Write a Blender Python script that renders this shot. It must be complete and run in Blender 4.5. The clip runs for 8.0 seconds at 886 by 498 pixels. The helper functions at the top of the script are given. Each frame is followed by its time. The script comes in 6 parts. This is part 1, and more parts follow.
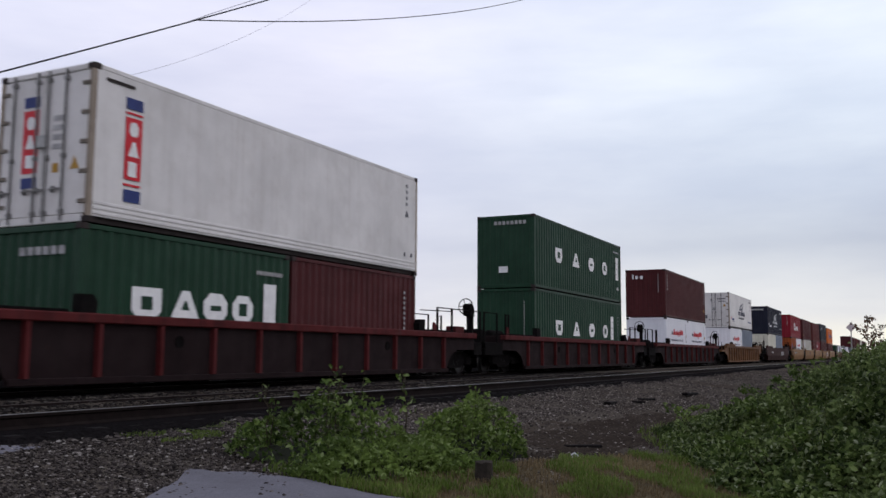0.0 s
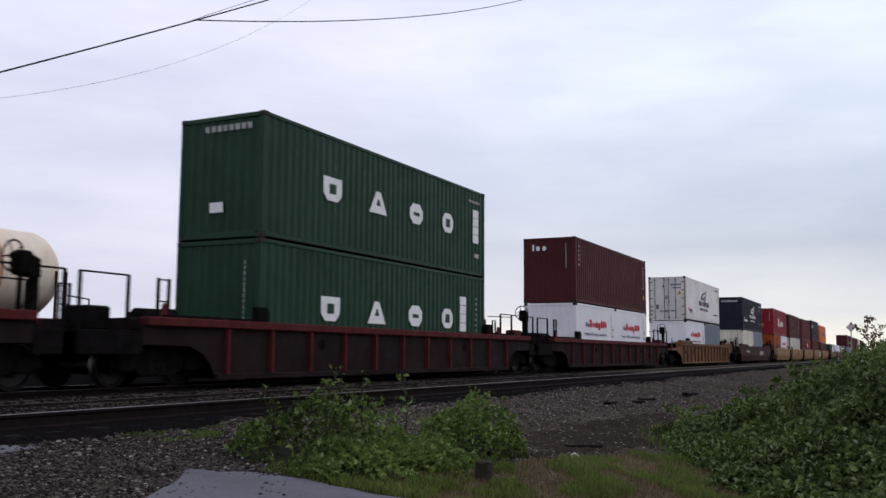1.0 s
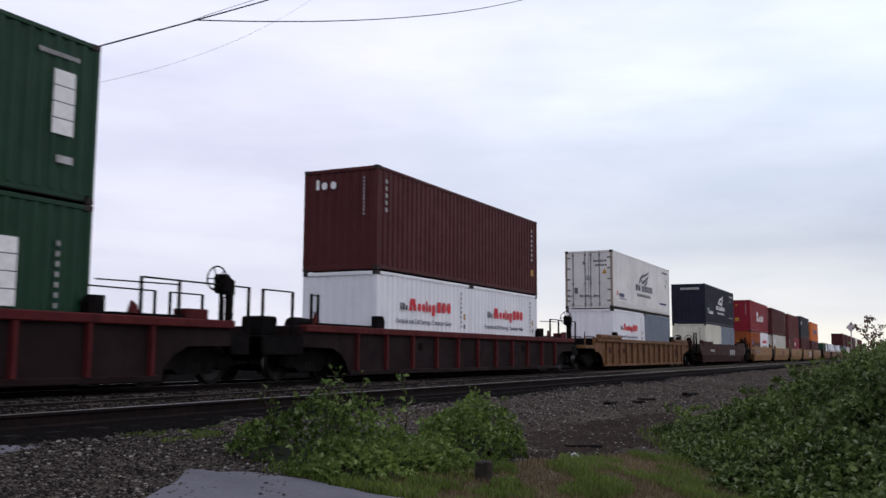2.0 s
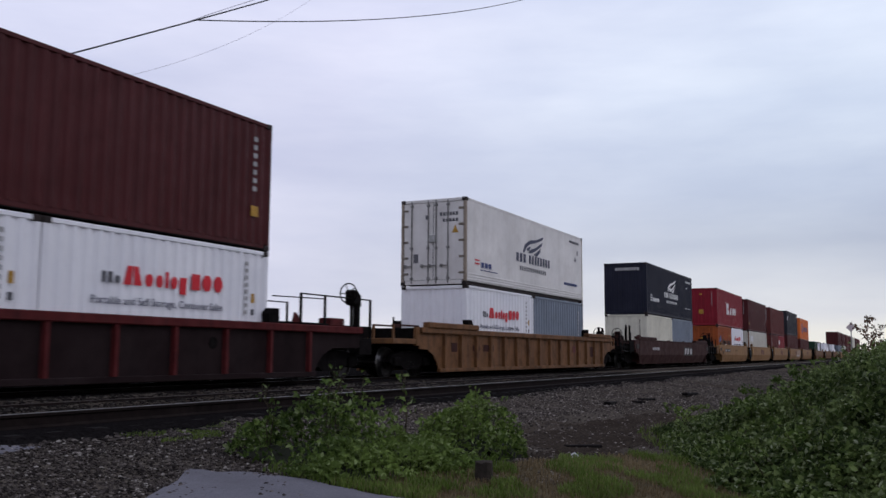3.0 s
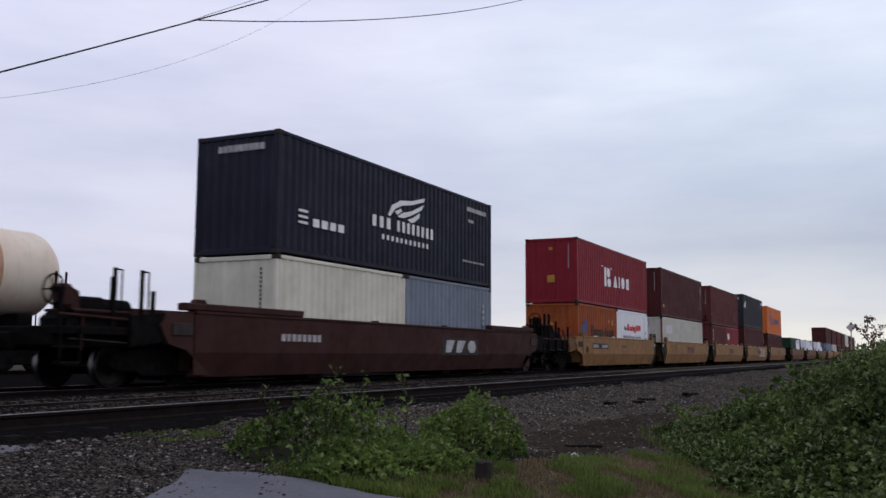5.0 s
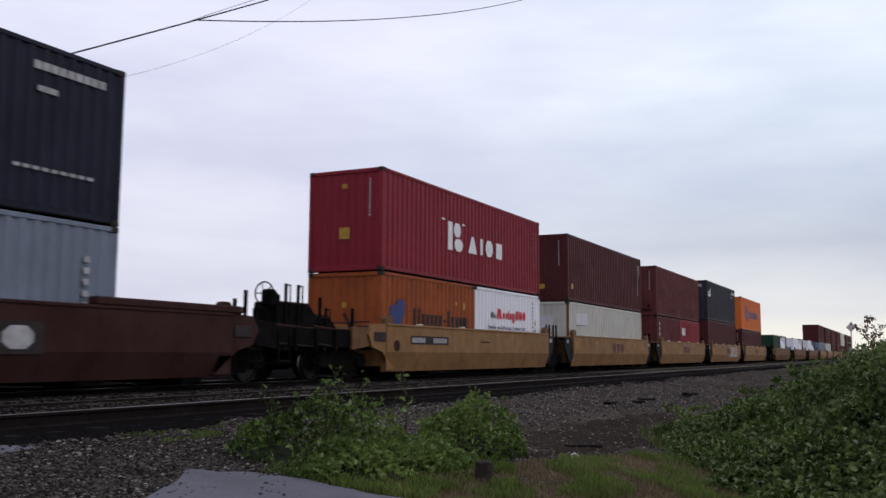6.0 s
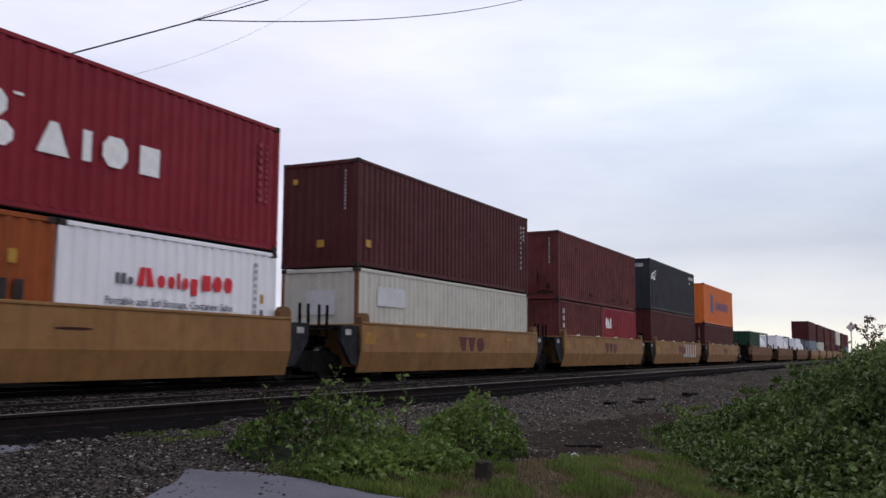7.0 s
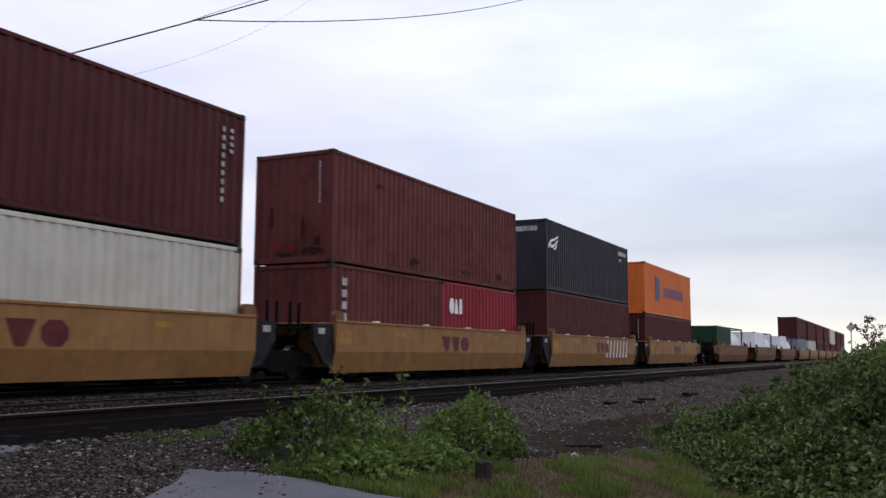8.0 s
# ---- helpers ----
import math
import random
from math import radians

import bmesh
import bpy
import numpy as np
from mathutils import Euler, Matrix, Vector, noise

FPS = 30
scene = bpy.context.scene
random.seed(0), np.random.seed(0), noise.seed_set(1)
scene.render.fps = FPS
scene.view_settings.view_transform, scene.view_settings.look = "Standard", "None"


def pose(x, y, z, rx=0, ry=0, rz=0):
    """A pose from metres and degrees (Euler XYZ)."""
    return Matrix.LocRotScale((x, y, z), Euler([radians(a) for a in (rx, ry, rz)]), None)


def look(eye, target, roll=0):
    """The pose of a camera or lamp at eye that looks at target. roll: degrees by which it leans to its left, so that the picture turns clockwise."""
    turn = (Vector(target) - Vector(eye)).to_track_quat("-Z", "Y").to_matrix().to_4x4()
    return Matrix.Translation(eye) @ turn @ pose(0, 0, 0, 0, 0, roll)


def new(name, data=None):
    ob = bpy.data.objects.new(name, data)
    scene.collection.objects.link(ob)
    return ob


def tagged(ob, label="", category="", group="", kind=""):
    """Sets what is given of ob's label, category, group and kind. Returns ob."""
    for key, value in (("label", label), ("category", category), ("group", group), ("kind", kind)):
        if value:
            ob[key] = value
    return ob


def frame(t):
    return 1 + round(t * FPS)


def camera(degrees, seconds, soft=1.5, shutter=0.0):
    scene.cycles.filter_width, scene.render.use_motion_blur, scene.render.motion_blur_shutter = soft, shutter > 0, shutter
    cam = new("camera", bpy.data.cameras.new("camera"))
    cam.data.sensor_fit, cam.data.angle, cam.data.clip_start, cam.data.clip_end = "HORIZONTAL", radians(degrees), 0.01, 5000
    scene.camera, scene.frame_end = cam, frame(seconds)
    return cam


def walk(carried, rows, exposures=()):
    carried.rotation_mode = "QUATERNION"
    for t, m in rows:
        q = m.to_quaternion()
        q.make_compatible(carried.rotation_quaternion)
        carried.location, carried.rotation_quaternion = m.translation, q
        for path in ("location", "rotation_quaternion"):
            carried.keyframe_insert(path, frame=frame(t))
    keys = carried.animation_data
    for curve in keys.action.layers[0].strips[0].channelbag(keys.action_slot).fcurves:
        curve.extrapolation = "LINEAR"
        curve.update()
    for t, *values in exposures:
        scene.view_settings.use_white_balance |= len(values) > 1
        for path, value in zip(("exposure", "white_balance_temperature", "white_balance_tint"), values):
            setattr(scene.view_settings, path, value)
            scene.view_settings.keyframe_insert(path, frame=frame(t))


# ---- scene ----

# World: x runs along the track away from the viewer, y across it, z = 0 at the rail heads.
TRACK_Y = 13.898          # centre line of the train's track
BOX_W = 2.438             # width of a container
FLOOR = 0.32              # height of the well floor over the rails
SPEED = 16.945
DRAG = -0.0049


def run(t):
    """How far the train has gone at t seconds."""
    return SPEED * t + DRAG * t * t


# ---- camera ----
EYE = Vector((0.0, 0.0, 0.67))
YAW, PITCH, ROLL = radians(26.640), radians(6.504), 0.342
AIM = EYE + Vector((math.cos(YAW) * math.cos(PITCH), math.sin(YAW) * math.cos(PITCH), math.sin(PITCH)))
cam = camera(51.626, 8.0, soft=1.5, shutter=0.15)
walk(cam, [(0.0, look(EYE, AIM, ROLL)), (8.0, look(EYE, AIM, ROLL))],
     [(0.0, 0.24, 6500, 10), (0.5, 0.17, 6450, 10), (1.5, 0.36, 6500, 10), (2.8, 0.18, 6320, 11), (3.5, -0.06, 6120, 13), (4.5, 0.04, 6240, 12), (5.8, 0.21, 6460, 10), (6.5, 0.28, 6500, 10), (8.0, 0.40, 6520, 10)])

# ---- world and sun ----
world = bpy.data.worlds.new("overcast_sky")
scene.world = world
world.use_nodes = True
SUN_DIR = Vector((0.35, -0.75, 0.9)).normalized()


def build_world():
    nt = world.node_tree
    nt.nodes.clear()
    N, K = nt.nodes.new, nt.links.new
    out, bg = N("ShaderNodeOutputWorld"), N("ShaderNodeBackground")
    sky = N("ShaderNodeTexSky")
    sky.sky_type, sky.sun_disc = "NISHITA", False
    sky.sun_elevation = math.asin(SUN_DIR.z)
    sky.sun_rotation = math.atan2(SUN_DIR.x, SUN_DIR.y)
    sky.air_density, sky.dust_density = 1.0, 3.0
    co, sep = N("ShaderNodeTexCoord"), N("ShaderNodeSeparateXYZ")
    K(co.outputs["Generated"], sep.inputs[0])
    # colour of the cloud deck by height over the horizon
    deck = N("ShaderNodeValToRGB")
    stops = [(0.0, (0.90, 0.865, 0.76)), (0.025, (0.90, 0.865, 0.775)), (0.041, (0.75, 0.745, 0.745)), (0.058, (0.665, 0.675, 0.705)), (0.115, (0.525, 0.56, 0.64)),
             (0.17, (0.60, 0.652, 0.752)), (0.26, (0.715, 0.785, 0.885)), (0.45, (0.745, 0.815, 0.93)), (1.0, (0.55, 0.58, 0.68))]
    el = deck.color_ramp.elements
    el[0].position, el[0].color = stops[0][0], (*stops[0][1], 1)
    el[1].position, el[1].color = stops[-1][0], (*stops[-1][1], 1)
    for p, c in stops[1:-1]:
        e = el.new(p)
        e.color = (*c, 1)
    K(sep.outputs["Z"], deck.inputs[0])
    # away from the bright gap in the west the low cloud is grey
    low = N("ShaderNodeValToRGB")
    low.color_ramp.elements[0].position, low.color_ramp.elements[0].color = 0.0, (0.665, 0.662, 0.755, 1)
    low.color_ramp.elements[1].position, low.color_ramp.elements[1].color = 0.5, (0.75, 0.762, 0.935, 1)
    low.color_ramp.elements.new(1.0).color = (0.55, 0.565, 0.68, 1)
    K(sep.outputs["Z"], low.inputs[0])
    side = N("ShaderNodeMapRange")
    side.inputs["From Min"].default_value, side.inputs["From Max"].default_value = 0.80, 0.985
    K(sep.outputs["X"], side.inputs["Value"])
    both = N("ShaderNodeMix")
    both.data_type = "RGBA"
    K(side.outputs[0], both.inputs["Factor"])
    K(low.outputs[0], both.inputs["A"])
    K(deck.outputs[0], both.inputs["B"])
    # soft banks of cloud, flattened towards the horizon
    mp = N("ShaderNodeMapping")
    mp.inputs["Scale"].default_value = (1.0, 1.0, 3.2)
    K(co.outputs["Generated"], mp.inputs[0])
    noi = N("ShaderNodeTexNoise")
    noi.inputs["Scale"].default_value, noi.inputs["Detail"].default_value, noi.inputs["Roughness"].default_value = 2.6, 5.0, 0.52
    K(mp.outputs[0], noi.inputs["Vector"])
    tone = N("ShaderNodeValToRGB")
    tone.color_ramp.elements[0].position, tone.color_ramp.elements[0].color = 0.34, (0.90, 0.91, 0.935, 1)
    tone.color_ramp.elements[1].position, tone.color_ramp.elements[1].color = 0.66, (1.08, 1.075, 1.055, 1)
    K(noi.outputs[0], tone.inputs[0])
    mp2 = N("ShaderNodeMapping")
    mp2.inputs["Scale"].default_value = (1.6, 1.6, 9.0)
    mp2.inputs["Location"].default_value = (3.1, 0.7, 0.4)
    K(co.outputs["Generated"], mp2.inputs[0])
    noi2 = N("ShaderNodeTexNoise")
    noi2.inputs["Scale"].default_value, noi2.inputs["Detail"].default_value, noi2.inputs["Roughness"].default_value = 2.2, 6.0, 0.55
    K(mp2.outputs[0], noi2.inputs["Vector"])
    bank = N("ShaderNodeValToRGB")
    bank.color_ramp.elements[0].position, bank.color_ramp.elements[0].color = 0.36, (0.94, 0.948, 0.968, 1)
    bank.color_ramp.elements[1].position, bank.color_ramp.elements[1].color = 0.64, (1.04, 1.035, 1.022, 1)
    K(noi2.outputs[0], bank.inputs[0])
    pair = N("ShaderNodeMix")
    pair.data_type, pair.blend_type = "RGBA", "MULTIPLY"
    pair.inputs["Factor"].default_value = 1.0
    K(tone.outputs[0], pair.inputs["A"])
    K(bank.outputs[0], pair.inputs["B"])
    mul = N("ShaderNodeMix")
    mul.data_type, mul.blend_type = "RGBA", "MULTIPLY"
    mul.inputs["Factor"].default_value = 1.0
    K(both.outputs["Result"], mul.inputs["A"])
    K(pair.outputs["Result"], mul.inputs["B"])
    # clear sky shining weakly through
    dim = N("ShaderNodeMix")
    dim.data_type, dim.blend_type = "RGBA", "MULTIPLY"
    dim.inputs["Factor"].default_value = 1.0
    dim.inputs["B"].default_value = (0.10, 0.10, 0.10, 1)
    K(sky.outputs[0], dim.inputs["A"])
    mix = N("ShaderNodeMix")
    mix.data_type = "RGBA"
    mix.inputs["Factor"].default_value = 0.93
    K(dim.outputs["Result"], mix.inputs["A"])
    K(mul.outputs["Result"], mix.inputs["B"])
    K(mix.outputs["Result"], bg.inputs["Color"])
    bg.inputs["Strength"].default_value = 1.0
    K(bg.outputs[0], out.inputs[0])


build_world()
sun = new("sun", bpy.data.lights.new("sun", "SUN"))
sun.data.energy, sun.data.angle, sun.data.color = 0.28, radians(40), (1.0, 0.97, 0.93)
sun.matrix_world = look(SUN_DIR * 50, (0, 0, 0))


# ---- materials ----
def ramp(nt, src, a, b, ca, cb):
    r = nt.nodes.new("ShaderNodeValToRGB")
    r.color_ramp.elements[0].position, r.color_ramp.elements[1].position = a, b
    r.color_ramp.elements[0].color, r.color_ramp.elements[1].color = ca, cb
    nt.links.new(src, r.inputs[0])
    return r.outputs[0]


def noise_of(nt, vec, scale, detail=4.0, rough=0.55, squash=(1, 1, 1)):
    m = nt.nodes.new("ShaderNodeMapping")
    m.inputs["Scale"].default_value = squash
    nt.links.new(vec, m.inputs[0])
    n = nt.nodes.new("ShaderNodeTexNoise")
    n.inputs["Scale"].default_value, n.inputs["Detail"].default_value, n.inputs["Roughness"].default_value = scale, detail, rough
    nt.links.new(m.outputs[0], n.inputs["Vector"])
    return n.outputs[0]


def blend(nt, fac, a, b, kind="MIX"):
    m = nt.nodes.new("ShaderNodeMix")
    m.data_type, m.blend_type = "RGBA", kind
    for sock, v in (("Factor", fac), ("A", a), ("B", b)):
        if isinstance(v, (float, int)):
            m.inputs[sock].default_value = v
        elif isinstance(v, tuple):
            m.inputs[sock].default_value = (*v, 1) if len(v) == 3 else v
        else:
            nt.links.new(v, m.inputs[sock])
    return m.outputs["Result"]


G1, G0 = (1, 1, 1, 1), (0, 0, 0, 1)


def base_mat(name, rough=0.6, metal=0.0, gloss=0.22):
    m = bpy.data.materials.new(name)
    m.use_nodes = True
    nt = m.node_tree
    b = nt.nodes["Principled BSDF"]
    b.inputs["Roughness"].default_value, b.inputs["Metallic"].default_value = rough, metal
    b.inputs["Specular IOR Level"].default_value = gloss
    co = nt.nodes.new("ShaderNodeTexCoord")
    info = nt.nodes.new("ShaderNodeObjectInfo")
    off = nt.nodes.new("ShaderNodeVectorMath")
    off.operation = "MULTIPLY_ADD"
    nt.links.new(info.outputs["Random"], off.inputs[0])
    off.inputs[1].default_value = (37.0, 11.0, 23.0)
    nt.links.new(co.outputs["Object"], off.inputs[2])
    return m, nt, b, off.outputs[0]


def bump(nt, b, height, strength, dist):
    n = nt.nodes.new("ShaderNodeBump")
    n.inputs["Strength"].default_value, n.inputs["Distance"].default_value = strength, dist
    nt.links.new(height, n.inputs["Height"])
    nt.links.new(n.outputs[0], b.inputs["Normal"])


def paint(name, col, rough=0.55, dirt=0.5, rust=0.3, fade=0.25, dirt_col=(0.045, 0.038, 0.034), gloss=0.22):
    """Weathered paint on steel: faded patches, streaks that run down, specks of rust."""
    m, nt, b, v = base_mat(name, rough, 0.0, gloss)
    big = noise_of(nt, v, 0.7, 5, 0.6)
    pale = tuple(min(0.85, c * 1.45 + 0.010) for c in col)
    c = blend(nt, ramp(nt, big, 0.35, 0.75, G0, (min(1, fade * 2),) * 3 + (1,)), col, pale)
    streak = noise_of(nt, v, 5.0, 4, 0.6, (1.0, 1.0, 0.05))
    c = blend(nt, ramp(nt, streak, 0.48, 0.74, G0, (0.55 * dirt, 0.55 * dirt, 0.55 * dirt, 1)), c, dirt_col)
    grime = noise_of(nt, v, 2.2, 8, 0.68)
    c = blend(nt, ramp(nt, grime, 0.48, 0.74, G0, (0.6 * dirt, 0.6 * dirt, 0.6 * dirt, 1)), c, dirt_col)
    spots = noise_of(nt, v, 9.0, 6, 0.7, (1.0, 1.0, 0.55))
    c = blend(nt, ramp(nt, spots, 0.66, 0.74, G0, (rust, rust, rust, 1)), c, (0.10, 0.035, 0.015))
    nt.links.new(c, b.inputs["Base Color"])
    nt.links.new(ramp(nt, grime, 0.3, 0.8, (rough * 0.8,) * 3 + (1,), (min(1, rough * 1.35),) * 3 + (1,)), b.inputs["Roughness"])
    bump(nt, b, noise_of(nt, v, 14.0, 5, 0.6), 0.12, 0.01)
    return m


def plain(name, col, rough=0.6, metal=0.0, vary=0.3, scale=6.0, gloss=0.22):
    m, nt, b, v = base_mat(name, rough, metal, gloss)
    n = noise_of(nt, v, scale, 6, 0.65)
    lo, hi = tuple(c * (1 - vary) for c in col), tuple(min(1, c * (1 + vary)) for c in col)
    nt.links.new(ramp(nt, n, 0.3, 0.7, (*lo, 1), (*hi, 1)), b.inputs["Base Color"])
    bump(nt, b, noise_of(nt, v, scale * 6, 4, 0.6), 0.25, 0.01)
    return m


M_GREEN = paint("green_container_paint", (0.0056, 0.0330, 0.0146), 0.5, 0.5, 0.10, 0.25, (0.007, 0.018, 0.011), 0.18)
M_MAROON = paint("maroon_container_paint", (0.0570, 0.0092, 0.0096), 0.55, 0.6, 0.12, 0.25, (0.024, 0.0095, 0.009), 0.15)
M_BROWN = paint("brown_container_paint", (0.088, 0.0150, 0.0125), 0.65, 0.85, 0.45, 0.4, (0.022, 0.012, 0.011))
M_RED = paint("red_container_paint", (0.180, 0.0055, 0.0145), 0.5, 0.45, 0.08, 0.25, (0.075, 0.008, 0.012), 0.18)
M_ORANGE = paint("orange_container_paint", (0.235, 0.050, 0.0065), 0.6, 0.9, 0.5, 0.3, (0.09, 0.03, 0.012))
M_ORANGE2 = paint("bright_orange_container_paint", (0.53, 0.122, 0.018), 0.5, 0.15, 0.1)
M_NAVY = paint("navy_container_paint", (0.0078, 0.0092, 0.0200), 0.55, 0.3, 0.05, 0.3, (0.013, 0.013, 0.017), 0.15)
M_SLATE = paint("slate_blue_container_paint", (0.0180, 0.0188, 0.0240), 0.55, 0.3, 0.05, 0.3, (0.012, 0.014, 0.018), 0.15)
M_GREYBLUE = paint("grey_blue_container_paint", (0.145, 0.172, 0.21), 0.55, 0.35, 0.2)
M_WHITE = paint("white_container_paint", (0.7, 0.705, 0.73), 0.45, 0.12, 0.1, 0.3, (0.2, 0.17, 0.14))
M_REEFER = paint("off_white_reefer_panel", (0.57, 0.555, 0.53), 0.45, 0.28, 0.15, 0.3, (0.29, 0.25, 0.20))
M_CREAM = paint("cream_container_paint", (0.54, 0.522, 0.423), 0.5, 0.3, 0.3, 0.3, (0.2, 0.15, 0.1))
M_PALEGREY = paint("pale_grey_container_paint", (0.43, 0.42, 0.36), 0.5, 0.35, 0.5, 0.3, (0.2, 0.15, 0.1))
M_LETTER = plain("white_marking", (0.72, 0.72, 0.70), 0.5, 0, 0.12)
M_MARK_BLUE = plain("blue_marking", (0.02, 0.035, 0.14), 0.5, 0, 0.15)
M_MARK_NAVY = plain("dark_navy_marking", (0.03, 0.035, 0.07), 0.5, 0, 0.15)
M_MARK_RED = plain("red_marking", (0.52, 0.02, 0.03), 0.5, 0, 0.15)
M_MARK_GREY = plain("grey_marking", (0.10, 0.10, 0.11), 0.5, 0, 0.15)
M_MARK_YELLOW = plain("yellow_marking", (0.36, 0.20, 0.025), 0.5, 0, 0.3)
M_MARK_MAROON = plain("maroon_marking", (0.078, 0.012, 0.0132), 0.6, 0, 0.35, 3.0)
M_PALEMARK = plain("pale_panel_marking", (0.50, 0.51, 0.54), 0.5, 0, 0.2)
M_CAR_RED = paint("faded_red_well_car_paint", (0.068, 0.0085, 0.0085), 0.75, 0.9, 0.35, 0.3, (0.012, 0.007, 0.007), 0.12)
M_CAR_MAROON = paint("dark_maroon_well_car_paint", (0.0125, 0.0066, 0.0068), 0.85, 0.6, 0.3, 0.3, (0.006, 0.005, 0.005), 0.07)
M_CAR_YELLOW = paint("weathered_yellow_well_car_paint", (0.125, 0.055, 0.018), 0.7, 1.1, 0.7, 0.25, (0.024, 0.013, 0.009))
M_CAR_OCHRE = paint("ochre_well_car_paint", (0.200, 0.102, 0.034), 0.65, 0.55, 0.5, 0.3, (0.065, 0.034, 0.015))
M_CAR_BROWN = paint("brown_well_car_paint", (0.035, 0.0128, 0.0105), 0.75, 0.6, 0.3, 0.3, (0.012, 0.007, 0.006), 0.1)
M_STEEL_DARK = plain("sooty_black_steel", (0.0065, 0.0056, 0.0054), 0.85, 0.0, 0.6, 5.0, 0.03)
M_WHEEL = plain("worn_wheel_steel", (0.02, 0.017, 0.016), 0.5, 0.6, 0.4)
M_TREAD = plain("polished_wheel_tread", (0.16, 0.155, 0.15), 0.35, 1.0, 0.1)
M_RAIL_HEAD = plain("polished_rail_head", (0.17, 0.165, 0.16), 0.42, 1.0, 0.15)
M_RAIL_DULL = plain("rusty_rail_head", (0.03, 0.022, 0.019), 0.7, 0.4, 0.3)
M_RAIL = plain("rusty_rail_web", (0.011, 0.0078, 0.007), 0.85, 0.0, 0.45, 6.0, 0.06)
M_TIE = plain("tarred_timber", (0.008, 0.0068, 0.0066), 0.9, 0, 0.5, 6.0, 0.05)
M_CASTING = plain("worn_corner_casting", (0.03, 0.023, 0.021), 0.7, 0.3, 0.4)
# bottom flange colour: grime, darkened further for the shade under the box
M_UNDER = plain("grime_and_shade_bottom_rail", (0.0125, 0.010, 0.0098), 0.85, 0, 0.5, 5.0, 0.05)
M_FRAME = plain("charcoal_end_frame", (0.018, 0.0185, 0.021), 0.75, 0, 0.5, 4.0, 0.08)
M_KNOB = paint("rusty_ochre_guide", (0.125, 0.062, 0.024), 0.75, 0.9, 0.8, 0.2, (0.03, 0.016, 0.010))
M_GASKET = plain("black_door_gasket", (0.03, 0.03, 0.03), 0.7, 0, 0.2)
M_BARS = plain("galvanised_lock_rod", (0.30, 0.30, 0.29), 0.5, 0.6, 0.25)
M_ROD = plain("dull_grey_door_rod", (0.19, 0.185, 0.175), 0.6, 0.3, 0.35)
M_HINGE = plain("stained_door_hinge", (0.17, 0.145, 0.115), 0.7, 0.1, 0.45, 9.0)
M_TANK = paint("cream_tank_paint", (0.74, 0.59, 0.46), 0.45, 0.25, 0.1, 0.3, (0.25, 0.18, 0.12))
M_TANK_RED = paint("rust_stained_tank_paint", (0.47, 0.27, 0.16), 0.6, 0.4, 0.4)
M_ALU = plain("dull_aluminium_tank", (0.62, 0.62, 0.64), 0.35, 0.7, 0.12)
M_WIRE = plain("black_cable_sheath", (0.03, 0.03, 0.035), 0.6, 0, 0.1)
M_WIRE_GREY = plain("weathered_grey_wire", (0.5, 0.5, 0.54), 0.6, 0, 0.1)
M_STAINED = paint("brown_stained_steel_post", (0.26, 0.215, 0.165), 0.6, 0.6, 0.7, 0.2, (0.09, 0.06, 0.04))
M_FAINT = plain("faint_worn_marking", (0.34, 0.335, 0.33), 0.6, 0, 0.35, 3.0)
M_STUMP = plain("grey_weathered_wood", (0.030, 0.025, 0.020), 0.9, 0, 0.5, 12.0, 0.08)
M_FADED = plain("faded_pale_panel", (0.50, 0.50, 0.51), 0.55, 0, 0.12, 3.0)
M_PATCH = plain("bright_ochre_touch_up_paint", (0.27, 0.135, 0.022), 0.6, 0, 0.35, 4.0)
M_RUST = plain("dark_rust_stain", (0.034, 0.0125, 0.010), 0.8, 0, 0.6, 9.0, 0.08)
M_POST_RUST = paint("rust_eaten_corner_post", (0.15, 0.060, 0.030), 0.75, 0.8, 0.8, 0.3, (0.05, 0.025, 0.015))
M_SCRAPE_PALE = plain("pinkish_worn_marking", (0.26, 0.045, 0.05), 0.6, 0, 0.3)
M_SCRAPE = plain("dull_red_scrape", (0.15, 0.012, 0.011), 0.7, 0, 0.6, 7.0)
M_SIGN = plain("pale_pink_sign_back", (0.55, 0.47, 0.47), 0.45, 0.3, 0.1)


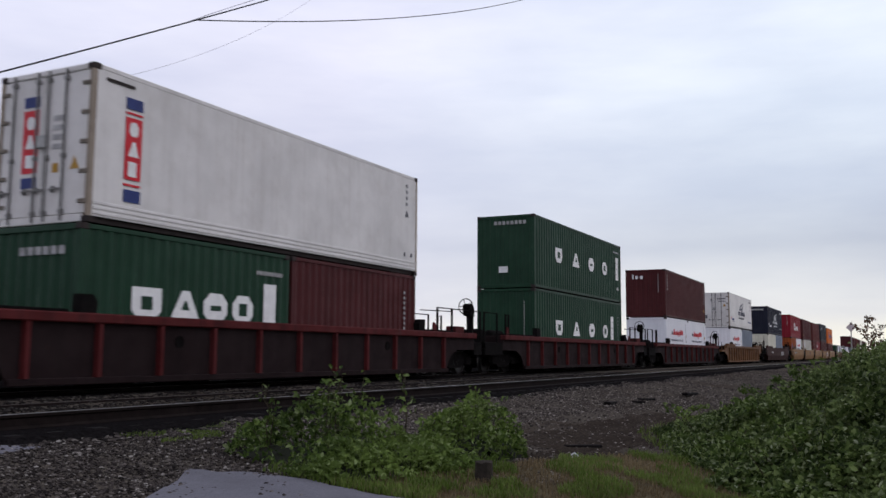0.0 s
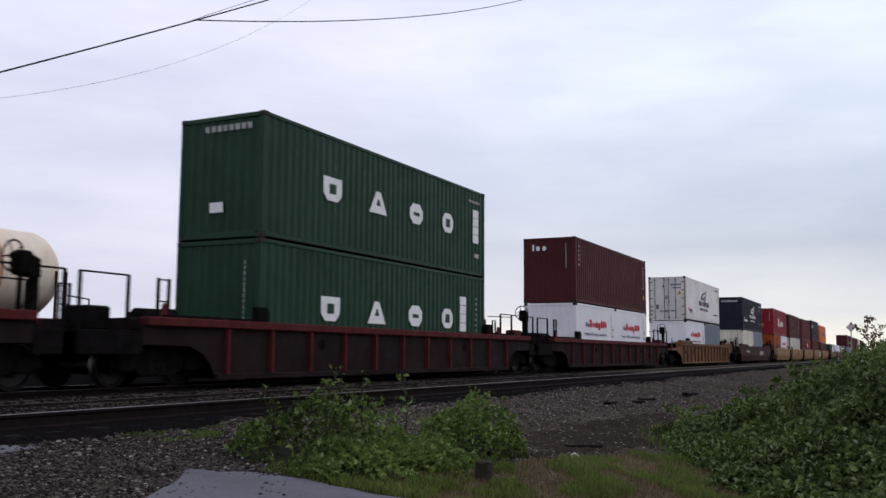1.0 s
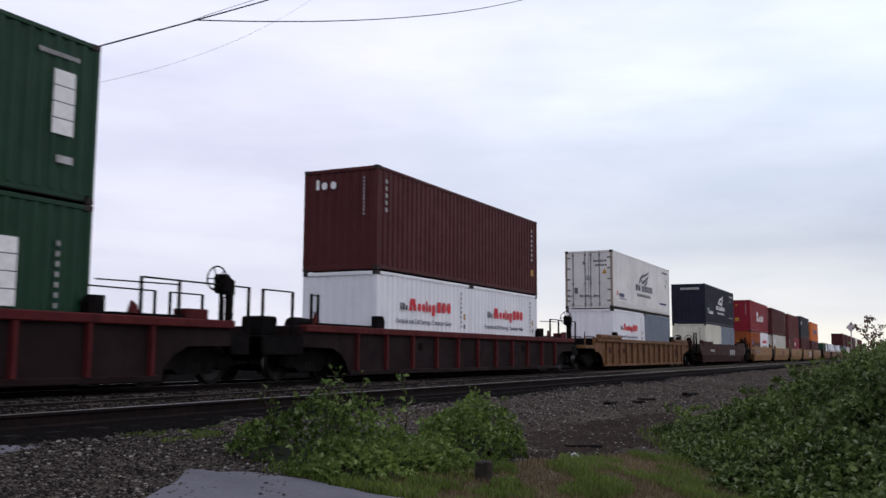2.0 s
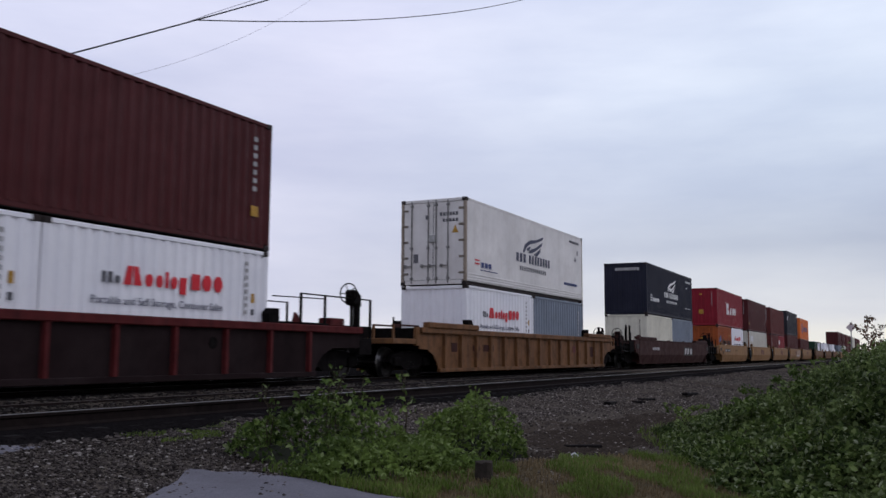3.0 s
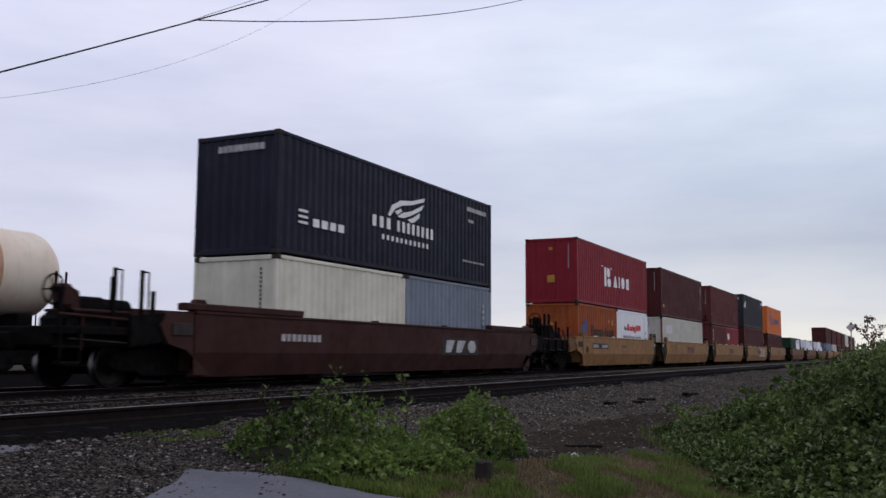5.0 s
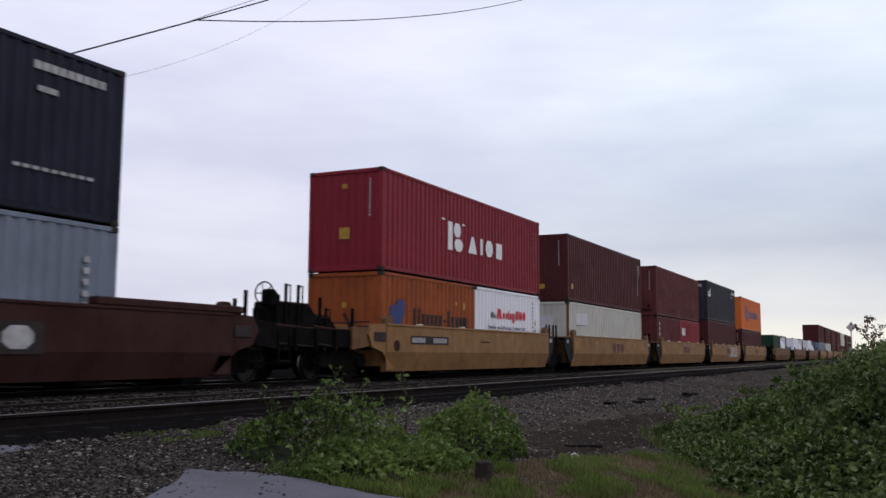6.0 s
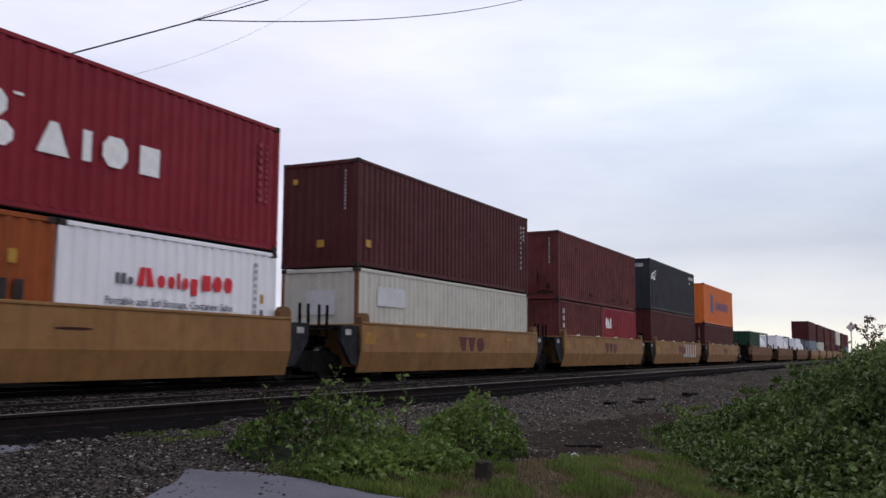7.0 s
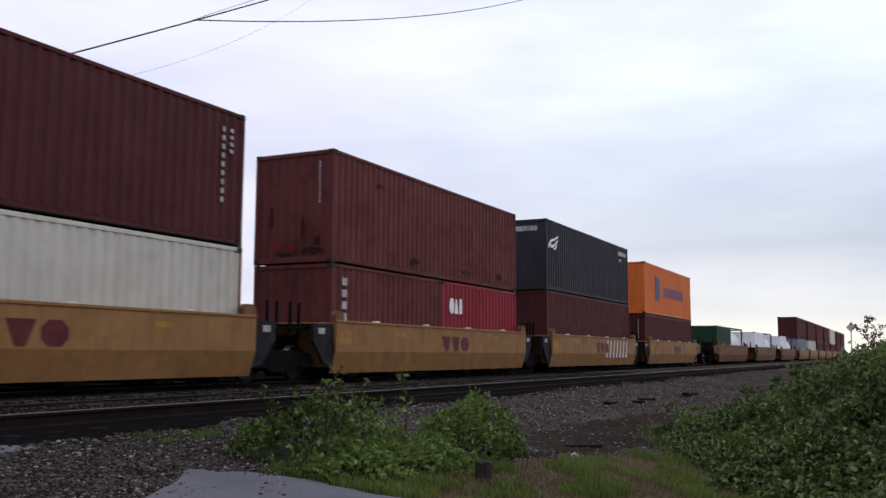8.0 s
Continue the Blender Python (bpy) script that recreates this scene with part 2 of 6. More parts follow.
# ---- geometry ----
class Shape:
    """Collects verts and faces of one mesh."""

    def __init__(self):
        self.v, self.f = [], []

    def add(self, v, f):
        n = len(self.v)
        self.v += [tuple(p) for p in v]
        self.f += [tuple(i + n for i in q) for q in f]
        return self

    def box(self, lo, hi, c=0.0):
        if c <= 0:
            v = [(x, y, z) for x in (lo[0], hi[0]) for y in (lo[1], hi[1]) for z in (lo[2], hi[2])]
            return self.add(v, [(0, 1, 3, 2), (4, 6, 7, 5), (0, 4, 5, 1), (2, 3, 7, 6), (0, 2, 6, 4), (1, 5, 7, 3)])
        c = min(c, *(0.45 * (b - a) for a, b in zip(lo, hi)))
        v, ix = [], {}
        for k in range(8):
            s = (k & 1, k >> 1 & 1, k >> 2 & 1)
            for a in range(3):
                ix[k, a] = len(v)
                v.append(tuple((hi[i] if s[i] else lo[i]) + (0 if i == a else (-c if s[i] else c)) for i in range(3)))
        f = []
        for a in range(3):
            b, d = (a + 1) % 3, (a + 2) % 3
            for s in (0, 1):
                q = [s << a | p << b | r << d for p, r in ((0, 0), (1, 0), (1, 1), (0, 1))]
                f.append([ix[k, a] for k in (q if s else q[::-1])])
            for p in (0, 1):
                for r in (0, 1):
                    k0 = p << b | r << d
                    k1 = k0 | 1 << a
                    q = [ix[k0, b], ix[k1, b], ix[k1, d], ix[k0, d]]
                    f.append(q if p == r else q[::-1])
        for k in range(8):
            q = [ix[k, 0], ix[k, 1], ix[k, 2]]
            f.append(q if bin(k).count("1") % 2 else q[::-1])
        return self.add(v, f)

    def prism(self, pts, axis, a, b):
        """A polygon pushed from a to b along the axis; pts are in the two other axes, in order."""
        n = len(pts)
        put = {"x": lambda p, w: (w, p[0], p[1]), "y": lambda p, w: (p[0], w, p[1]), "z": lambda p, w: (p[0], p[1], w)}[axis]
        v = [put(p, a) for p in pts] + [put(p, b) for p in pts]
        f = [tuple(range(n))[::-1], tuple(range(n, 2 * n))] + [(i, (i + 1) % n, n + (i + 1) % n, n + i) for i in range(n)]
        return self.add(v, f)

    def tube(self, p0, p1, r0, r1=None, n=10):
        p0, p1 = Vector(p0), Vector(p1)
        r1 = r0 if r1 is None else r1
        d = (p1 - p0).normalized()
        u = d.orthogonal().normalized()
        w = d.cross(u)
        v = []
        for p, r in ((p0, r0), (p1, r1)):
            v += [p + (u * math.cos(2 * math.pi * i / n) + w * math.sin(2 * math.pi * i / n)) * r for i in range(n)]
        f = [(i, (i + 1) % n, n + (i + 1) % n, n + i) for i in range(n)] + [tuple(range(n))[::-1], tuple(range(n, 2 * n))]
        return self.add(v, f)

    def turned(self, prof, centre, axis="y", n=24):
        """A profile of (along, radius) turned round an axis through the centre."""
        c, v, m = Vector(centre), [], len(prof)
        for i in range(n):
            a = 2 * math.pi * i / n
            ca, sa = math.cos(a), math.sin(a)
            for h, r in prof:
                v.append(c + Vector({"y": (r * ca, h, r * sa), "x": (h, r * ca, r * sa), "z": (r * ca, r * sa, h)}[axis]))
        f = []
        for i in range(n):
            j = (i + 1) % n
            f += [(i * m + k, i * m + k + 1, j * m + k + 1, j * m + k) for k in range(m - 1)]
        return self.add(v, f)

    def ring(self, centre, axis, R, r, n=24, k=8):
        prof = [(r * math.cos(2 * math.pi * i / k), R + r * math.sin(2 * math.pi * i / k)) for i in range(k + 1)]
        return self.turned(prof, centre, axis, n)

    def mesh(self, name, mat, smooth=False):
        me = bpy.data.meshes.new(name)
        me.from_pydata(self.v, [], self.f)
        bm = bmesh.new()
        bm.from_mesh(me)
        bmesh.ops.recalc_face_normals(bm, faces=bm.faces)
        bm.to_mesh(me)
        bm.free()
        me.materials.append(mat)
        if smooth:
            me.shade_smooth()
        return me


def part(name, shape, mat, parent=None, label="", at=None, smooth=False):
    """Links a shape, or a mesh already made, as one mesh object under a thing or part."""
    me = shape.mesh(name, mat, smooth) if isinstance(shape, Shape) else shape
    ob = new(name, me)
    if parent is not None:
        ob.parent = parent
    if at is not None:
        ob.matrix_basis = at if isinstance(at, Matrix) else pose(*at)
    return tagged(ob, label)


def thing(name, label, category, group="", kind="", at=None):
    ob = tagged(new(name), label, category, group, kind)
    ob.empty_display_size = 0.3
    if at is not None:
        ob.matrix_basis = at
    return ob


MOVERS = []     # (thing, x, y, z at the start)
WHEELS = []     # (wheelset, x, z)
cache = {}


def kept(key, make):
    if key not in cache:
        cache[key] = make()
    return cache[key]


# ---- containers ----
def wave(length, period=0.278, depth=0.036):
    """Points (along, in) of a trapezoid corrugation."""
    n = max(1, round(length / period))
    p = length / n
    pts = []
    for i in range(n):
        a = i * p
        pts += [(a, 0), (a + 0.27 * p, 0), (a + 0.5 * p, depth), (a + 0.77 * p, depth)]
    return pts + [(length, 0)]


def corrugated(axis, start, length, z0, z1, out, inward):
    """A corrugated panel that stands on z0..z1; runs along axis from start; out: its outer plane; inward: sign of its depth."""
    s, pts = Shape(), wave(length)
    v = []
    for z in (z0, z1):
        for a, d in pts:
            w = out + inward * d
            v.append((start + a, w, z) if axis == "x" else (w, start + a, z))
    n = len(pts)
    s.add(v, [(i, i + 1, n + i + 1, n + i) for i in range(n - 1)])
    return s


def container(name, label, L, H, mat, x, z, reefer=False, doors=False, post_mat=None):
    c = thing(name, label, "container", at=pose(x, TRACK_Y - BOX_W / 2, z))
    MOVERS.append((c, x, TRACK_Y - BOX_W / 2, z))
    W, key = BOX_W, (L, H, mat.name, reefer, doors)
    pm = post_mat or mat
    k = lambda n, make, m=mat: kept((n, key, m.name), lambda: make().mesh(n, m))
    p = 0.10
    for i, (px, py) in enumerate(((0, 0), (L - p, 0), (0, W - p), (L - p, W - p))):
        part("corner_post", k("corner_post", lambda: Shape().box((0, 0, 0.11), (p, p, H - 0.11), 0.012), pm), pm, c, at=(px, py, 0))
    cast = kept(("casting",), lambda: Shape().box((0, 0, 0), (0.178, 0.162, 0.118), 0.012).mesh("corner_casting", M_CASTING))
    for px in (-0.004, L - 0.174):
        for py in (-0.004, W - 0.158):
            for pz in (0, H - 0.118):
                part("corner_casting", cast, M_CASTING, c, at=(px, py, pz))
    for py in (0.0, W - 0.07):
        part("top_side_rail", k("top_side_rail", lambda: Shape().box((0.17, 0, H - 0.10), (L - 0.17, 0.07, H - 0.01), 0.012)), mat, c, at=(0, py, 0))
        if reefer:
            spot = pose(0, 0, 0) if py == 0 else pose(L, W, 0, 0, 0, 180)
            part("bottom_side_rail", k("bottom_side_rail", lambda: Shape().box((0.10, 0.012, 0.125), (L - 0.10, 0.05, 0.42), 0.004)), mat, c, at=spot)
            for zz in (0.16, 0.25, 0.34):
                part("skirt_rib", k("skirt_rib", lambda: Shape().box((0.10, -0.006, 0), (L - 0.10, 0.012, 0.06), 0.012)), mat, c, at=spot @ pose(0, 0, zz))
        else:
            part("bottom_side_rail", k("bottom_side_rail", lambda: Shape().box((0.17, 0.030, 0.05), (L - 0.17, 0.062, 0.165), 0.008)), mat, c, at=(0, py, 0) if py == 0 else pose(L, W, 0, 0, 0, 180))
            # near-black lip along the rail, with the shade of the gap in its colour
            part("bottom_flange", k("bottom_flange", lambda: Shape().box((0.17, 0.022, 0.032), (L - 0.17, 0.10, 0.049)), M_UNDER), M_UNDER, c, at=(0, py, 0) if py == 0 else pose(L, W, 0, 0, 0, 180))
    if reefer:
        # recessed beams in dark casting colour stand in for the shaded gap
        for py in (0.09, W - 0.15):
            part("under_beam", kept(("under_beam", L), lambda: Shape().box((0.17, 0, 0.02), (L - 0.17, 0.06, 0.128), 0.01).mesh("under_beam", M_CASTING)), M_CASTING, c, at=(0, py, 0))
    for px in (0.0, L - 0.08):
        part("top_end_rail", k("top_end_rail", lambda: Shape().box((0, 0.16, H - 0.12), (0.08, W - 0.16, H - 0.01), 0.012)), mat, c, at=(px, 0, 0))
        part("bottom_end_rail", k("bottom_end_rail", lambda: Shape().box((0, 0.16, 0.02), (0.08, W - 0.16, 0.16), 0.012)), mat, c, at=(px, 0, 0))
    z0, z1 = 0.15, H - 0.09
    if reefer:
        def flat():
            return Shape().box((0.1, 0.008, z0), (L - 0.1, 0.05, z1), 0.004)
        for py, turn in ((0, 0), (W, 180)):
            part("side_panel", k("side_panel", flat), mat, c, at=(0, 0, 0) if not turn else pose(L, W, 0, 0, 0, 180))
    else:
        for py, inward in ((0.008, 1), (W - 0.008, -1)):
            part("side_panel", k("side_panel%d" % inward, lambda: corrugated("x", p, L - 2 * p, z0, z1, py, inward)), mat, c)
    if doors:
        for i, (a, b) in enumerate(((0.11, W / 2 - 0.008), (W / 2 + 0.008, W - 0.11))):
            d = part("door", k("door%d" % i, lambda: Shape().box((0.015, a, 0.17), (0.07, b, H - 0.13), 0.012)), mat, c)
            hinge = b if i else a
            for q in range(5):
                zz = 0.35 + q * (H - 0.75) / 4
                ya, yb = (hinge - 0.16, hinge + 0.05) if i else (hinge - 0.05, hinge + 0.16)
                part("hinge", Shape().box((-0.012, ya, zz), (0.03, yb, zz + 0.075), 0.008), M_HINGE if mat is M_REEFER else M_CASTING, d)
            w = b - a
            for fr in (0.15, 0.72) if i else (0.50, 0.90):
                y = a + w * fr
                part("lock_rod", Shape().tube((-0.02, y, 0.06), (-0.02, y, H - 0.05), 0.022, n=8)
                     .box((-0.04, y - 0.05, 0.18), (0.02, y + 0.05, 0.26)).box((-0.04, y - 0.05, H - 0.26), (0.02, y + 0.05, H - 0.18))
                     .box((-0.04, y - 0.045, 1.2), (0.02, y + 0.045, 1.28)), M_ROD if mat is M_REEFER else M_CASTING, d)
                part("lock_handle", Shape().box((-0.05, y - 0.02, 0.62), (-0.02, y + 0.30, 0.66), 0.008).box((-0.03, y + 0.20, 0.58), (0.02, y + 0.28, 0.70), 0.008), M_ROD if mat is M_REEFER else M_CASTING, d)
        part("lock_box", Shape().box((-0.05, W / 2 - 0.10, 1.42), (0.02, W / 2 + 0.12, 1.66), 0.015), M_BARS, c, "dull grey lock box")
        part("door_gasket", k("door_gasket", lambda: Shape().box((0.03, W / 2 - 0.012, 0.17), (0.05, W / 2 + 0.012, H - 0.13))
             .box((0.03, 0.098, 0.17), (0.05, 0.114, H - 0.13)).box((0.03, W - 0.114, 0.17), (0.05, W - 0.098, H - 0.13)), M_GASKET), M_GASKET, c)
    else:
        part("end_panel", k("end_panel", lambda: corrugated("y", p, W - 2 * p, z0, z1, 0.02, 1)), mat, c)
    part("end_panel", k("end_panel_far", lambda: corrugated("y", p, W - 2 * p, z0, z1, L - 0.02, -1)), mat, c)
    part("roof", k("roof", lambda: Shape().box((0.06, 0.05, H - 0.05), (L - 0.06, W - 0.05, H - 0.025))), mat, c)
    part("floor", k("floor", lambda: Shape().box((0.06, 0.05, 0.13), (L - 0.06, W - 0.05, 0.17)), M_STEEL_DARK), M_STEEL_DARK, c)
    return c


SIDE_Y = -0.004


def marks(c, name, mat, polys, label, axis, near, far):
    """Flat painted marks: each its own part, or one part of kind stuff where they are small and many."""
    joined = name == "number_marking" or len(polys) > 6
    mat = M_FAINT if name == "number_marking" and mat in (M_LETTER, M_PALEMARK) else mat
    made = []
    for group in ([polys] if joined else [[p] for p in polys]):
        s = Shape()
        for pts in group:
            s.prism(pts, axis, near, far)
        made.append(part(name, s, mat, c, label))
        if joined:
            tagged(made[-1], kind="stuff")
    return made


def side_shape(c, name, mat, polys, label="", y=SIDE_Y, thick=0.006):
    """Marks on the side that faces the viewer: polygons of (x, z)."""
    return marks(c, name, mat, polys, label, "y", y - thick, y + 0.004)


def end_shape(c, name, mat, polys, label="", x=0.004, thick=0.006):
    """Marks on the end that faces the viewer: polygons of (y, z)."""
    return marks(c, name, mat, polys, label, "x", x - thick, x + 0.004)


def rect(x0, z0, x1, z1):
    return [(x0, z0), (x1, z0), (x1, z1), (x0, z1)]


def bars_down(x, z1, w, h, n, gap=0.45):
    """n short bars one under another."""
    step = h / n
    return [rect(x, z1 - step * i - step * (1 - gap), x + w, z1 - step * i) for i in range(n)]


def bars_along(x0, x1, z0, z1, n, gap=0.3):
    step = (x1 - x0) / n
    return [rect(x0 + step * i, z0, x0 + step * (i + 1 - gap), z1) for i in range(n)]


def text_on(c, name, words, x, z, size, mat, width=None):
    cu = bpy.data.curves.new(name, "FONT")
    cu.body, cu.size, cu.extrude = words, size, 0.002
    cu.materials.append(mat)
    ob = new(name, cu)
    ob.parent = c
    ob.matrix_basis = pose(x, SIDE_Y - 0.004, z, 90, 0, 0)
    return ob


# plain blocks that stand for large painted emblems
def block(x, z, w, h, cut=0.0):
    """A block with its lower corners cut."""
    q = cut * w
    return [(x + q, z), (x + w - q, z), (x + w, z + q), (x + w, z + h), (x, z + h), (x, z + q)]


def wedge(x, z, w, h):
    return [(x, z), (x + w, z), (x + w * 0.62, z + h), (x + w * 0.38, z + h)]


def lozenge(x, z, w, h):
    q = w * 0.25
    return [(x + q, z), (x + w - q, z), (x + w, z + h * 0.3), (x + w, z + h * 0.7), (x + w - q, z + h), (x + q, z + h), (x, z + h * 0.7), (x, z + h * 0.3)]


def blotch(cx, cz, w, h, seed):
    """A ragged patch."""
    n = 14
    return [(cx + 0.5 * w * math.cos(2 * math.pi * i / n) * (1 + 0.7 * noise.noise(Vector((i * 0.9, seed * 3.7, 0)))),
             cz + 0.5 * h * math.sin(2 * math.pi * i / n) * (1 + 0.7 * noise.noise(Vector((i * 0.9, seed * 3.7, 5))))) for i in range(n)]


FT40, FT20, STD, HIGH = 12.192, 6.058, 2.591, 2.896


# ---- well cars ----
def truck(parent, x):
    t = new("truck")
    t.parent = parent
    t.matrix_basis = pose(x, 0, 0)
    frame_side = kept("sideframe", lambda: Shape().prism([(-1.25, 0.42), (-1.1, 0.62), (-0.5, 0.72), (0.5, 0.72), (1.1, 0.62), (1.25, 0.42), (1.05, 0.34), (0.78, 0.42),
                      (0.42, 0.22), (-0.42, 0.22), (-0.78, 0.42), (-1.05, 0.34)], "y", -0.09, 0.09)
                      .box((-1.08, -0.16, 0.30), (-0.68, 0.0, 0.56), 0.03).box((0.68, -0.16, 0.30), (1.08, 0.0, 0.56), 0.03)
                      .tube((-0.16, -0.02, 0.28), (-0.16, -0.02, 0.66), 0.07).tube((0.16, -0.02, 0.28), (0.16, -0.02, 0.66), 0.07).mesh("sideframe", M_STEEL_DARK))
    part("sideframe", frame_side, M_STEEL_DARK, t, at=(0, -1.0, 0))
    part("sideframe", frame_side, M_STEEL_DARK, t, at=pose(0, 1.0, 0, 0, 0, 180))
    part("bolster", kept("bolster", lambda: Shape().box((-0.22, -1.0, 0.45), (0.22, 1.0, 0.72), 0.03).mesh("bolster", M_STEEL_DARK)), M_STEEL_DARK, t)

    spring = kept("spring", lambda: Shape().tube((0, 0, 0.26), (0, 0, 0.46), 0.062, n=10).mesh("spring", M_WHEEL))
    for y in (-1.03, 1.03):
        for x in (-0.15, 0.0, 0.15):
            part("spring", spring, M_WHEEL, t, at=(x, y, 0))
    part("brake_beam", kept("brake_beam", lambda: Shape().box((-0.40, -0.8, 0.30), (-0.32, 0.8, 0.40), 0.01).box((0.32, -0.8, 0.30), (0.40, 0.8, 0.40), 0.01)
         .box((-0.46, -0.82, 0.26), (-0.40, -0.68, 0.54), 0.01).box((0.40, -0.82, 0.26), (0.46, -0.68, 0.54), 0.01).mesh("brake_beam", M_STEEL_DARK)), M_STEEL_DARK, t)

    def wheelset_mesh():
        s = Shape().tube((0, -1.1, 0), (0, 1.1, 0), 0.085, n=14)
        for y, d in ((-0.75, -1), (0.75, 1)):
            prof = [(h * d + y, r) for h, r in ((-0.085, 0.0), (-0.085, 0.44), (-0.05, 0.447), (-0.035, 0.421), (0.06, 0.416), (0.065, 0.37), (0.02, 0.34), (0.005, 0.20), (0.06, 0.16), (0.06, 0.0))]
            s.turned(prof, (0, 0, 0), "y", 32)
            for a in range(3):
                q = 2 * math.pi * a / 3
                s.tube((0.05 * math.cos(q), 1.1 * d, 0.05 * math.sin(q)), (0.05 * math.cos(q), 1.13 * d, 0.05 * math.sin(q)), 0.018, n=6)
        me = s.mesh("wheelset", M_WHEEL, False)
        me.materials.append(M_TREAD)
        for f in me.polygons:
            if all(0.41 < math.hypot(me.vertices[i].co.x, me.vertices[i].co.z) < 0.45 for i in f.vertices):
                f.material_index = 1
        return me

    for wx in (-0.89, 0.89):
        w = part("wheelset", kept("wheelset", wheelset_mesh), M_WHEEL, t, at=(wx, 0, 0.42))
        w["tread_radius"] = 0.42
    return t


def brake_stand(c, x, y, top, mat):
    part("brake_housing", Shape().box((x - 0.02, y - 0.12, top - 0.30), (x + 0.26, y + 0.16, top + 0.10), 0.05).prism([(x + 0.2, top - 0.32), (x + 0.42, top - 0.32), (x + 0.40, top - 0.02), (x + 0.2, top + 0.06)], "y", y - 0.08, y + 0.12), mat, c)
    part("brake_post", Shape().box((x + 0.30, y - 0.05, 0.95), (x + 0.42, y + 0.09, top - 0.05), 0.01).box((x + 0.05, y - 0.04, 0.95), (x + 0.11, y + 0.04, top - 0.2), 0.01), mat, c)
    s = Shape().ring((x - 0.08, y, top), "x", 0.25, 0.017).turned([(-0.03, 0.0), (-0.03, 0.05), (0.09, 0.05)], (x - 0.08, y, top), "x", 12)
    for i in range(5):
        a = 2 * math.pi * i / 5
        s.tube((x - 0.08, y, top), (x - 0.08, y + 0.25 * math.cos(a), top + 0.25 * math.sin(a)), 0.012, n=6)
    part("brake_wheel", s, M_STEEL_DARK, c)


def coupler(c, x, d):
    part("coupler", Shape().box((min(x, x + d * 0.8), -0.10, 0.72), (max(x, x + d * 0.8), 0.10, 0.92), 0.03)
         .prism([(x + d * 0.75, -0.2), (x + d * 1.2, -0.18), (x + d * 1.2, 0.06), (x + d * 1.0, 0.2), (x + d * 0.75, 0.18)], "z", 0.68, 0.98), M_STEEL_DARK, c)


def well_inside(c, half, mat):
    for a, b in ((-half, -half + 2.2), (-0.5, 0.5), (half - 2.2, half)):
        part("well_floor", Shape().box((a, -1.28, 0.22), (b, 1.28, 0.285), 0.01), M_STEEL_DARK, c)
    for x in (-half * 0.82, -half * 0.5, half * 0.28, half * 0.62, half * 0.9):
        part("cross_bearer", Shape().box((x - 0.28, -1.30, 0.05), (x + 0.28, 1.30, 0.24), 0.03), M_STEEL_DARK, c)
    for d in (-1, 1):
        part("container_pad", Shape().box((d * 6.0 - 0.35, -1.26, 0.29), (d * 6.0 + 0.35, 1.26, 0.318), 0.006), M_STEEL_DARK, c)
    part("container_pad", Shape().box((-0.3, -1.26, 0.285), (0.3, 1.26, 0.318), 0.006), M_STEEL_DARK, c)


